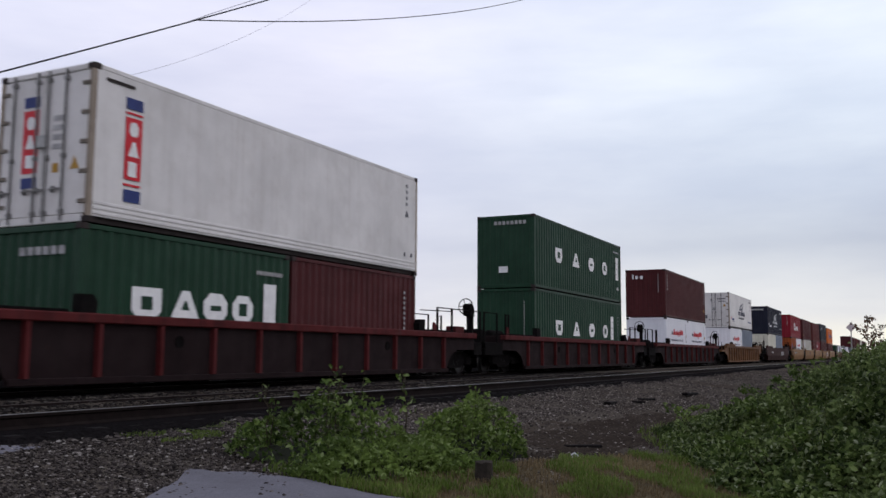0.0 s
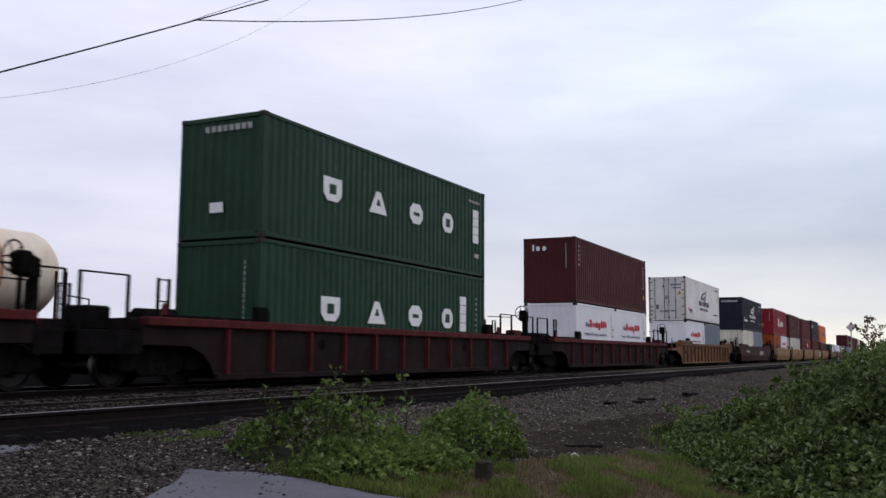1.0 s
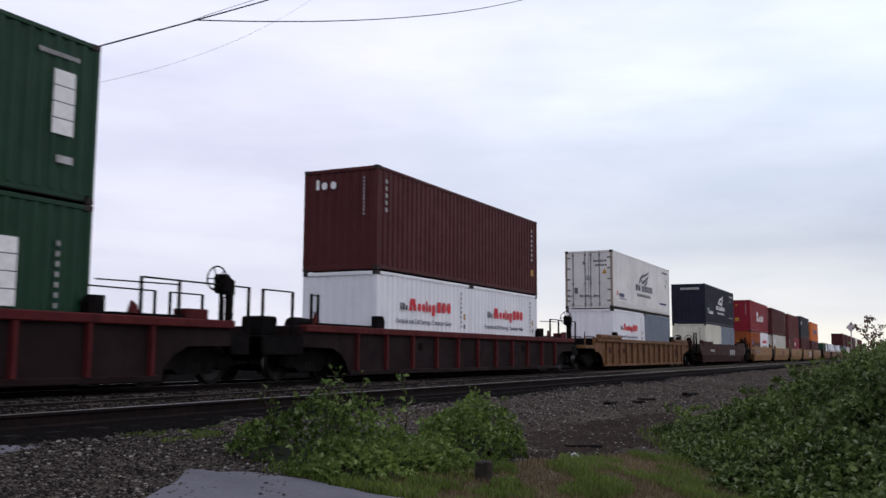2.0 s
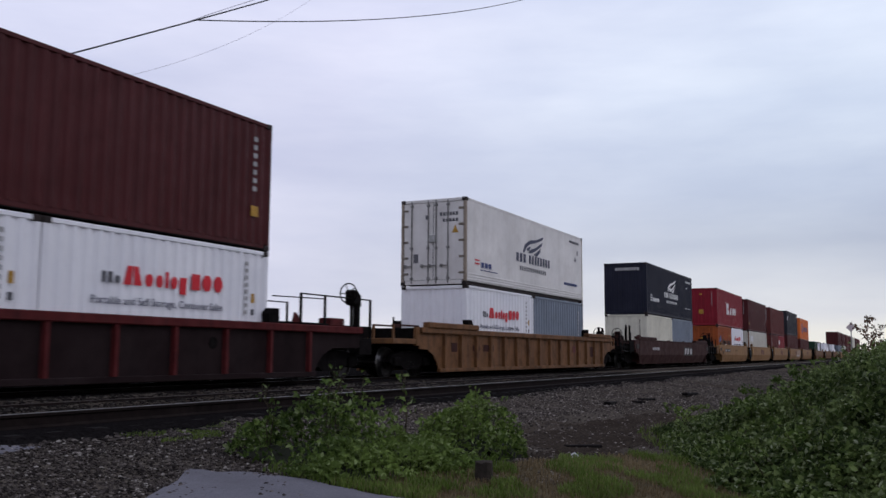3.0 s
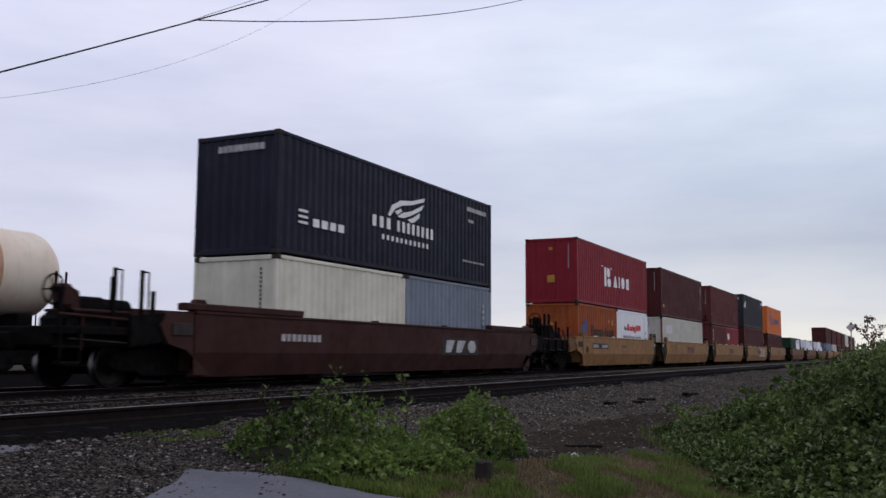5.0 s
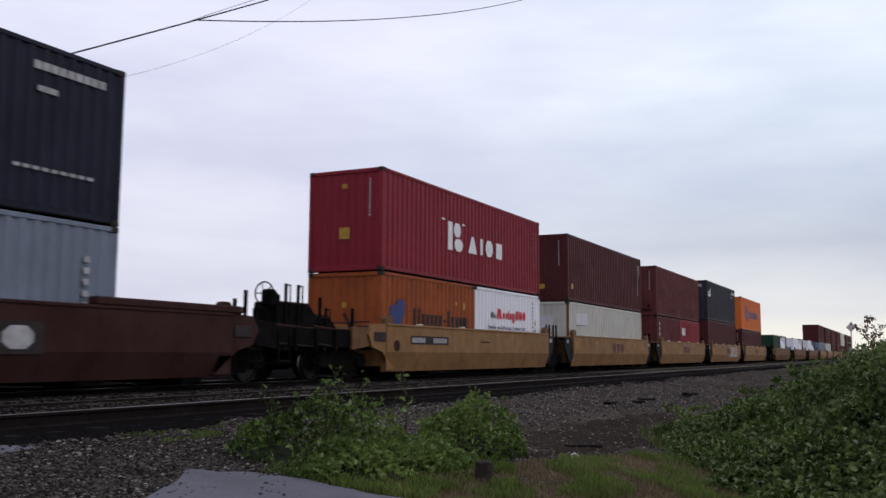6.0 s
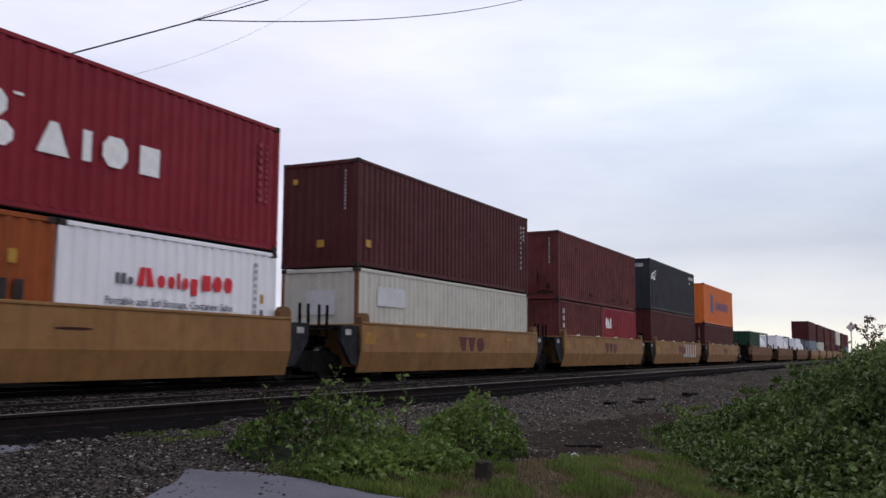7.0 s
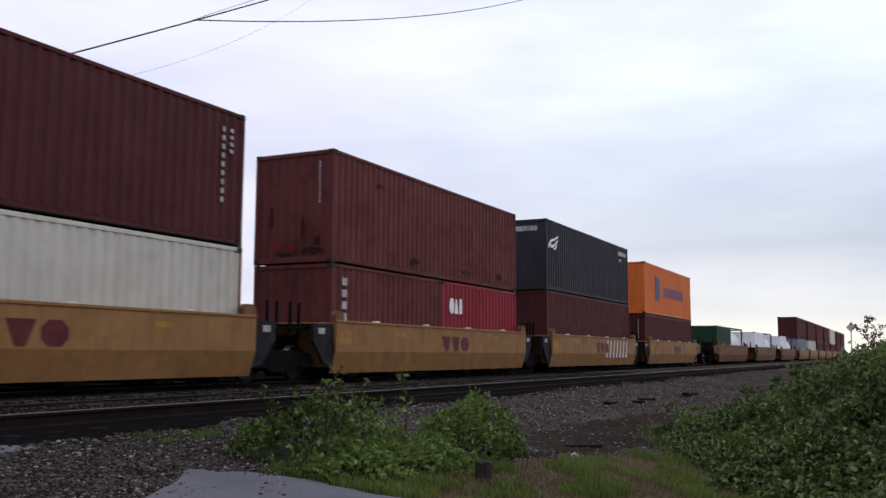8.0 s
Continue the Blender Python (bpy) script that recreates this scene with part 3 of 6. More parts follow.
def ribbed_car(label, m_rib, m_sheet, half=9.7, arch=7.7, truck_x=8.95, top=1.32, n_ribs=11, lip=False, at=None, rib_w=0.11, brake=(9.42, -1.28, 2.18), rails=True, low=0.11):
    c = thing("well_car", label, "well car", "cars of the freight train")
    prof = [(-arch, low + 0.06), (arch, low + 0.06), (arch + 0.12, low + 0.30), (arch + 0.35, 0.62), (arch + 0.75, 0.78), (half, 0.80), (half, top - 0.1), (-half, top - 0.1),
            (-half, 0.80), (-arch - 0.75, 0.78), (-arch - 0.35, 0.62), (-arch - 0.12, low + 0.30)]
    for y, d in ((-1.41, 1), (1.41, -1)):
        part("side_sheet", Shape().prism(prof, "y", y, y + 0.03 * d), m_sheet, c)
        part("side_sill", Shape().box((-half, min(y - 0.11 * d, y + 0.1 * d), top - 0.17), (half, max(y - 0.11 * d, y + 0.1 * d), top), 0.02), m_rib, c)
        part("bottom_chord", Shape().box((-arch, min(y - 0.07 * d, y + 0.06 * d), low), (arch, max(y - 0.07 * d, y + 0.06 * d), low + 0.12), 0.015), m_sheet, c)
        rib = Shape().prism([(-rib_w / 2, y), (-rib_w / 2 + 0.015, y - 0.10 * d), (rib_w / 2 - 0.015, y - 0.10 * d), (rib_w / 2, y)], "z", low + 0.12, top - 0.17).mesh("rib", m_rib)
        for i in range(n_ribs):
            part("rib", rib, m_rib, c, at=(-arch + 0.3 + (2 * arch - 0.6) * i / (n_ribs - 1), 0, 0))
        if lip and d > 0:
            for a, b in ((-half + 0.35, -half + 3.85), (half - 3.85, half - 0.35)):
                part("raised_lip", Shape().box((a, min(y - 0.16 * d, y + 0.08 * d), top - 0.01), (b, max(y - 0.16 * d, y + 0.08 * d), top + 0.16), 0.025), m_rib, c)
        for a in () if lip else (-3.9, 4.1):
            part("drain_hole_rim", Shape().turned([(0.0, 0.0), (0.0, 0.09), (-0.012 * d, 0.10), (-0.012 * d, 0.12), (0.02 * d, 0.12)], (a, y - 0.006 * d, 0.86), "y", 16), M_STEEL_DARK, c)
    for d in (-1, 1):
        part("end_deck", Shape().box((min(d * 6.35, d * half), -1.38, 0.98), (max(d * 6.35, d * half), 1.38, 1.10), 0.02), m_sheet, c)
        part("end_bulkhead", Shape().box((min(d * 6.30, d * 6.42), -1.36, 0.3), (max(d * 6.30, d * 6.42), 1.36, 1.25), 0.02), m_sheet, c)
        part("end_sill", Shape().box((min(d * (half - 0.12), d * half), -1.38, 0.78), (max(d * (half - 0.12), d * half), 1.38, top - 0.02), 0.02), M_STEEL_DARK if lip else m_sheet, c)
        part("centre_sill", Shape().box((min(d * 7.0, d * (half + 0.35)), -0.24, 0.70), (max(d * 7.0, d * (half + 0.35)), 0.24, 1.0), 0.02), M_STEEL_DARK, c)
        coupler(c, d * (half + 0.3), d)
        for y in (-1.3, 1.3):
            part("container_guide", Shape().prism([(d * 5.95, top - 0.02), (d * 6.3, top - 0.02), (d * 6.3, top + 0.33), (d * 6.02, top + 0.33), (d * 5.92, top + 0.2)], "y", y - 0.10, y + 0.10), M_STEEL_DARK, c)
        truck(c, d * truck_x)
        # solid box added over the truck to block light through the car end
        part("body_bolster", Shape().box((min(d * (arch + 0.1), d * (half - 0.15)), -1.18, 0.74), (max(d * (arch + 0.1), d * (half - 0.15)), 1.18, 1.0), 0.04), M_STEEL_DARK, c)
        part("brake_rigging", Shape().box((min(d * (truck_x - 0.45), d * (truck_x + 0.45)), -0.68, 0.22), (max(d * (truck_x - 0.45), d * (truck_x + 0.45)), 0.68, 0.60), 0.05), M_STEEL_DARK, c)
        part("air_hose", Shape().tube((d * (half + 0.3), -0.45, 0.75), (d * (half + 0.75), -0.4, 0.42), 0.03, n=8), M_STEEL_DARK, c)
        part("brake_pipe", Shape().tube((d * 7.4, -0.9, 0.55), (d * (half - 0.1), -0.9, 0.55), 0.03).box((min(d * 7.5, d * 7.9), -1.2, 0.35), (max(d * 7.5, d * 7.9), -0.8, 0.7), 0.03), M_STEEL_DARK, c)
    if rails:
        for d, xs, wait in ((1, (7.2, 8.2, 10.32), ()), (-1, (-11.15, -10.05), (-9.3, -9.02))):
            for y in (-1.34, 1.34):
                for x in xs + wait:
                    part("handrail_post", Shape().box((x - 0.028, y - 0.028, 1.0), (x + 0.028, y + 0.028, 2.06), 0.006), M_STEEL_DARK, c)
                part("handrail", Shape().tube((min(xs), y, 2.05), (max(xs), y, 2.05), 0.018, n=8), M_STEEL_DARK, c)
                if wait:
                    for zz in (2.03, 1.62):
                        part("grab_iron", Shape().tube((wait[0], y, zz), (wait[1], y, zz), 0.014, n=8), M_STEEL_DARK, c)
                else:
                    part("handrail", Shape().tube((6.1, y, 1.93), (8.2, y, 1.97), 0.014, n=8), M_STEEL_DARK, c)
        part("step_platform", Shape().box((half - 0.1, -1.40, 1.0), (half + 0.62, 1.40, 1.05), 0.01), M_STEEL_DARK, c)
        part("step_platform", Shape().box((-half - 1.5, -1.40, 1.0), (-half + 0.1, 1.40, 1.05), 0.01), M_STEEL_DARK, c)
        part("step_bracket", Shape().box((-half - 1.5, -1.42, 0.62), (-half, -1.34, 1.0), 0.012), M_STEEL_DARK, c)
        part("step_bracket", Shape().box((half, -1.42, 0.62), (half + 0.6, -1.34, 1.0), 0.012), M_STEEL_DARK, c)
        part("walkway", Shape().box((6.5, -1.36, top), (9.0, -0.9, top + 0.06), 0.01), M_STEEL_DARK, c)
        part("walkway", Shape().box((-9.2, -1.36, top), (-6.5, -0.9, top + 0.06), 0.01), M_STEEL_DARK, c)
        part("sill_box", Shape().box((8.35, -1.40, top), (9.0, -1.05, top + 0.20), 0.02), m_rib, c)
        for x in (-9.1, 7.0):
            part("end_gusset", Shape().prism([(x - 0.12, top), (x + 0.16, top), (x + 0.10, top + 0.20), (x - 0.02, top + 0.28)], "y", -1.36, -1.30), m_rib, c)
        part("valve_box", Shape().box((-10.6, -0.9, 1.05), (-10.0, -0.3, 1.50), 0.04), M_STEEL_DARK, c)
        part("air_reservoir", Shape().turned([(-0.6, 0.0), (-0.57, 0.13), (-0.5, 0.18), (0.5, 0.18), (0.57, 0.13), (0.6, 0.0)], (-8.6, -0.6, 1.34), "x", 14), M_STEEL_DARK, c)
    else:
        for d, out in ((-1, 1.52), (1, 0.70)):
            e = half + out
            part("step_platform", Shape().box((min(d * (half - 0.1), d * e), -1.42, 0.93), (max(d * (half - 0.1), d * e), 0.2, 1.08), 0.012), m_rib, c)
            part("step_bracket", Shape().box((min(d * half, d * (half + 0.22)), -1.43, 0.88), (max(d * half, d * (half + 0.22)), -1.33, top), 0.012), m_rib, c)
            for y in (-1.38, -0.75):
                part("cage_post", Shape().box((d * (e - 0.05) - 0.035, y - 0.03, 1.06), (d * (e - 0.05) + 0.035, y + 0.03, 1.46), 0.006), m_rib, c)
                part("cage_rail", Shape().box((min(d * half, d * e), y - 0.025, 1.42), (max(d * half, d * e), y + 0.025, 1.47), 0.006), M_CAR_BROWN, c)
            part("cage_back", Shape().box((min(d * half, d * e), 0.2, 0.62), (max(d * half, d * e), 0.28, 1.44), 0.01), M_STEEL_DARK, c)
            part("handrail_post", Shape().box((d * (e - 0.06) - 0.02, -1.40, 1.40), (d * (e - 0.06) + 0.02, -1.36, 1.66), 0.006), M_STEEL_DARK, c)
        for x in (8.84, 9.40):
            part("handrail_post", Shape().box((x - 0.05, -1.14, 1.05), (x + 0.05, -1.06, 1.91), 0.01), M_STEEL_DARK, c)
    brake_stand(c, *brake, M_STEEL_DARK)
    well_inside(c, 6.3, m_sheet)
    return c


def smooth_car(label, mat, half, left_end="inner", right_end="inner", top=1.45, fold=0.70, low=0.17, reach=2.9, lips=False, truck_off=1.05):
    """A well unit with smooth folded sides; an outer end has a platform and its own truck."""
    c = thing("well_car", label, "well car", "cars of the freight train")
    sec = [(-1.52, top), (-1.52, fold), (-1.36, low), (-1.32, low), (-1.47, fold + 0.02), (-1.40, top)]
    for d in (1, -1):
        s = Shape()
        a, b = -half, half
        pts = [(d * y, z) for y, z in sec]
        s.prism(pts, "x", a, b)
        part("side_wall", s, mat, c)
        part("top_flange", Shape().box((a, min(-1.545 * d, -1.36 * d), top - 0.05), (b, max(-1.545 * d, -1.36 * d), top + 0.012), 0.012), mat, c)
        for i in range(4):
            x = -half + half * 2 * (i + 0.7) / 4.4
            # cream lugs on cars without lips: a sunlit look put in their colour
            part("lift_lug", Shape().prism([(x - 0.14, top), (x + 0.14, top), (x + 0.08, top + 0.06), (x - 0.10, top + 0.05)], "y", -1.50 * d, -1.40 * d), M_CREAM if not lips else mat, c)
        for x in (-half + 0.18, half - 0.18):
            part("corner_knob", Shape().prism([(x - 0.2, top), (x + 0.2, top), (x + 0.2, top + 0.14), (x + 0.1, top + 0.24), (x - 0.1, top + 0.24), (x - 0.2, top + 0.14)], "y", -1.5 * d, -1.34 * d), mat if lips else M_KNOB, c)
        if lips:
            for a2, b2 in ((-half - 0.3, -half + 3.6), (half - 3.6, half + 0.3)):
                part("raised_lip", Shape().box((a2, min(-1.56 * d, -1.3 * d), top + 0.012), (b2, max(-1.56 * d, -1.3 * d), top + 0.16), 0.025), mat, c)
    reach_left, reach_right = reach if isinstance(reach, tuple) else (reach, reach)
    for d, kind, reach in ((-1, left_end, reach_left), (1, right_end, reach_right)):
        part("end_bulkhead", Shape().box((min(d * (half - 0.04), d * (half - 0.14)), -1.36, 0.3), (max(d * (half - 0.04), d * (half - 0.14)), 1.36, top - 0.03), 0.02), mat, c)
        if kind == "inner":
            e = half + 0.82
            for y0, y1 in ((-1.42, -1.32), (1.32, 1.42)):
                part("end_frame", Shape().prism([(d * half, 1.36), (d * e, 1.36), (d * e, 0.95), (d * (half + 0.35), 0.40), (d * half, 0.34)], "y", y0, y1), M_FRAME, c)
            part("end_deck", Shape().box((min(d * half, d * e), -1.32, 1.26), (max(d * half, d * e), 1.32, 1.36), 0.02), M_STEEL_DARK, c)
            part("number_plate", Shape().box((d * (half + 0.5) - 0.13, -1.428, 1.12), (d * (half + 0.5) + 0.13, -1.418, 1.26)), M_FAINT, c, "small pale plate")
            part("end_sill", Shape().box((min(d * half, d * (half + 1.5)), -0.4, 0.75), (max(d * half, d * (half + 1.5)), 0.4, 1.1), 0.03), M_STEEL_DARK, c)
            part("hose", Shape().tube((d * (half + 0.5), -1.2, 1.30), (d * (half + 1.5), -1.15, 1.22), 0.03), M_STEEL_DARK, c)
            for q in (0.95, 1.3):
                part("handrail_post", Shape().box((d * (half + q) - 0.03, -1.1, 1.0), (d * (half + q) + 0.03, -1.04, 1.85), 0.006), M_STEEL_DARK, c)
        else:
            e = half + reach
            for y0, y1 in ((-1.50, -1.36), (1.36, 1.50)):
                part("end_side", Shape().prism([(d * half, top), (d * (half + 0.7), top - 0.03), (d * (half + 0.9), 1.15), (d * (half + 0.7), 0.82), (d * (half + 0.2), 0.70), (d * (half - 0.5), low + 0.05), (d * half, low + 0.05)], "y", y0, y1), mat, c)
            part("end_deck", Shape().box((min(d * (half + (0 if lips else 0.75)), d * e), -1.36, 0.95 if lips else 0.80), (max(d * (half + (0 if lips else 0.75)), d * e), 1.36, 1.10 if lips else 1.26), 0.02), M_STEEL_DARK, c)
            part("end_plate", Shape().prism([(d * (half + 0.75), 1.40), (d * (half + 1.6), 1.32), (d * (half + 1.6), 0.75), (d * (half + 0.75), 0.85)], "y", -1.44, -1.38), M_KNOB if not lips else M_STEEL_DARK, c)
            part("air_reservoir", Shape().turned([(-0.45, 0.0), (-0.42, 0.12), (-0.36, 0.17), (0.36, 0.17), (0.42, 0.12), (0.45, 0.0)], (d * (half + reach * 0.5), -0.85, 1.45), "x", 16), M_STEEL_DARK, c)
            part("valve_box", Shape().box((d * (e - 0.75) - 0.3, -1.25, 1.05), (d * (e - 0.75) + 0.3, -0.6, 1.62), 0.04), M_STEEL_DARK, c)
            part("centre_sill", Shape().box((min(d * half, d * (e + 0.1)), -0.3, 0.68), (max(d * half, d * (e + 0.1)), 0.3, 1.0), 0.02), M_STEEL_DARK, c)
            for q, w in ((reach - 0.05, 1.75), (reach * 0.62, 2.0), (reach * 0.3, 1.8)):
                part("handrail_post", Shape().box((d * (half + q) - 0.04, -1.32, 1.0), (d * (half + q) + 0.04, -1.26, w), 0.006), M_STEEL_DARK, c)
            if not lips:
                for q in (0.32, 0.5, 0.68, 0.86):
                    x = d * (half + reach * q)
                    part("stiffener", Shape().box((x - 0.035, -1.43, 0.70), (x + 0.035, -1.35, 1.24), 0.008), M_STEEL_DARK, c)
                part("brake_cylinder", Shape().turned([(-0.30, 0.0), (-0.30, 0.13), (0.22, 0.13), (0.24, 0.05), (0.42, 0.05), (0.42, 0.0)], (d * (half + reach * 0.72), -0.7, 1.52), "x", 14), M_STEEL_DARK, c)
                part("brake_lever", Shape().prism([(d * (half + 1.0), 1.26), (d * (half + 1.12), 1.26), (d * (half + 1.5), 1.66), (d * (half + 1.42), 1.70)], "y", -1.1, -1.06), M_CAR_BROWN, c)
                part("retainer_pipe", Shape().tube((d * (half + 0.4), -1.2, 1.50), (d * (half + reach * 0.8), -1.2, 1.34), 0.022, n=8), M_CAR_BROWN, c)
                part("grab_iron", Shape().tube((d * (half + 0.9), -1.45, 1.36), (d * (half + 1.5), -1.45, 1.36), 0.014, n=8), M_CAR_BROWN, c)
            part("panel_frame", Shape().box((d * (half + 0.35) - 0.28, -1.53, 0.98), (d * (half + 0.35) + 0.28, -1.505, 1.22), 0.01), M_CASTING, c, "dark plate with worn edges")
            part("step", Shape().box((d * (e - 0.2) - 0.2, -1.42, 0.45), (d * (e - 0.2) + 0.2, -1.20, 0.50), 0.01).box((d * (e - 0.2) - 0.2, -1.42, 0.72), (d * (e - 0.2) + 0.2, -1.20, 0.77), 0.01)
                 .box((d * (e - 0.2) - 0.22, -1.42, 0.42), (d * (e - 0.2) - 0.19, -1.38, 1.05)).box((d * (e - 0.2) + 0.19, -1.42, 0.42), (d * (e - 0.2) + 0.22, -1.38, 1.05)), M_STEEL_DARK, c)
            coupler(c, d * e, d)
            truck(c, d * (half + truck_off))
            # added filler box, keeps light from showing through above this truck
            part("body_bolster", Shape().box((min(d * (half + 0.1), d * e), -1.15, 0.74), (max(d * (half + 0.1), d * e), 1.15, 1.0), 0.04), M_STEEL_DARK, c)
    well_inside(c, half, mat)
    return c


def end_gear(c, span, high, posts, post_top):
    """Brake gear crowded on an end platform: a housing, its lid, pipes and hooped posts."""
    a, b = span
    part("gear_housing", Shape().prism([(a, 1.05), (b, 1.05), (b, high - 0.22), (b - 0.25, high), (a + 0.15, high), (a, high - 0.12)], "y", -1.28, -0.62), M_STEEL_DARK, c)
    part("housing_lid", Shape().box((a + 0.12, -1.31, high), (b - 0.3, -0.58, high + 0.05), 0.012), M_CAR_BROWN, c)
    part("brake_pipe", Shape().tube((a - 0.2, -1.33, 1.30), (b + 0.25, -1.33, 1.22), 0.026, n=8).tube((a + 0.3, -1.33, 1.28), (a + 0.3, -1.33, 0.70), 0.022, n=8), M_CAR_BROWN, c)
    part("release_rod", Shape().tube((a, -1.36, 0.88), (b, -1.36, 0.80), 0.018, n=8), M_WHEEL, c)
    for x in posts:
        part("handrail_post", Shape().box((x - 0.035, -1.34, 1.0), (x + 0.035, -1.28, post_top), 0.008), M_STEEL_DARK, c)
        part("grab_iron", Shape().tube((x, -1.31, post_top - 0.03), (x + 0.17, -1.31, post_top - 0.03), 0.016, n=8).tube((x + 0.17, -1.31, post_top - 0.03), (x + 0.17, -1.31, 1.4), 0.016, n=8), M_STEEL_DARK, c)


def put_car(c, x):
    c.matrix_basis = pose(x, TRACK_Y, 0)
    MOVERS.append((c, x, TRACK_Y, 0))
    return c


# ---- the train ----
def emblem_row(c, xs, z, w, h):
    """Four plain white emblems in a row."""
    polys = [block(xs[0], z, w * 0.9, h, 0.22), wedge(xs[1], z, w, h), lozenge(xs[2] + w * 0.06, z, w * 0.86, h), lozenge(xs[3] + w * 0.06, z, w * 0.8, h)]
    holes = [block(xs[0] + w * 0.28, z + h * 0.3, w * 0.34, h * 0.42), wedge(xs[1] + w * 0.36, z + h * 0.36, w * 0.28, h * 0.3), rect(xs[2] + w * 0.3, z + h * 0.40, xs[2] + w * 0.7, z + h * 0.58), rect(xs[3] + w * 0.3, z + h * 0.28, xs[3] + w * 0.62, z + h * 0.72)]
    for p, q in zip(polys, holes):
        side_shape(c, "line_emblem", M_LETTER, [p], "plain white painted block")
        side_shape(c, "emblem_centre", M_GREEN, [q], "green centre of the block", SIDE_Y - 0.006, 0.004)


def end_bars(c, y, H, mat=None):
    end_shape(c, "number_marking", mat or M_LETTER, bars_down(y, H - 0.3, 0.045, 1.1, 11, 0.35), "column of small painted bars")


def upper_z(lower):
    return FLOOR + lower + 0.012


def white_box(x, label):
    c = container("container", label, FT20, STD, M_WHITE, x, FLOOR)
    side_shape(c, "emblem", M_MARK_GREY, [rect(1.30, 1.58, 1.38, 1.78), rect(1.44, 1.58, 1.54, 1.78), lozenge(1.60, 1.58, 0.12, 0.14)], "small grey blocks")
    side_shape(c, "emblem", M_MARK_RED, [[(1.80, 1.57), (2.0, 1.57), (2.02, 1.92), (1.90, 1.92)], [(2.06, 1.57), (2.26, 1.57), (2.16, 1.92), (2.04, 1.92)],
               lozenge(2.34, 1.57, 0.20, 0.23), lozenge(2.62, 1.57, 0.18, 0.23), rect(2.87, 1.57, 2.95, 1.88), lozenge(3.03, 1.57, 0.16, 0.23)], "red painted block")
    side_shape(c, "emblem", M_MARK_RED, [[(3.26, 1.48), (3.44, 1.46), (3.46, 1.80), (3.26, 1.80)], block(3.60, 1.58, 0.24, 0.32), lozenge(3.92, 1.58, 0.26, 0.32), lozenge(4.26, 1.58, 0.26, 0.32)], "red painted block")
    text_on(c, "lettering", "Portable and Self Storage, Container Sales", 1.06, 1.20, 0.205, M_MARK_NAVY)
    side_shape(c, "number_marking", M_PALEMARK, bars_down(5.25, 2.3, 0.10, 1.2, 8), "column of small painted bars")
    side_shape(c, "plate", M_MARK_YELLOW, [rect(5.48, 1.42, 5.58, 1.62)], "small yellow plate")
    side_shape(c, "plate", M_MARK_GREY, [rect(5.48, 1.15, 5.58, 1.28)], "small grey plate")
    return c


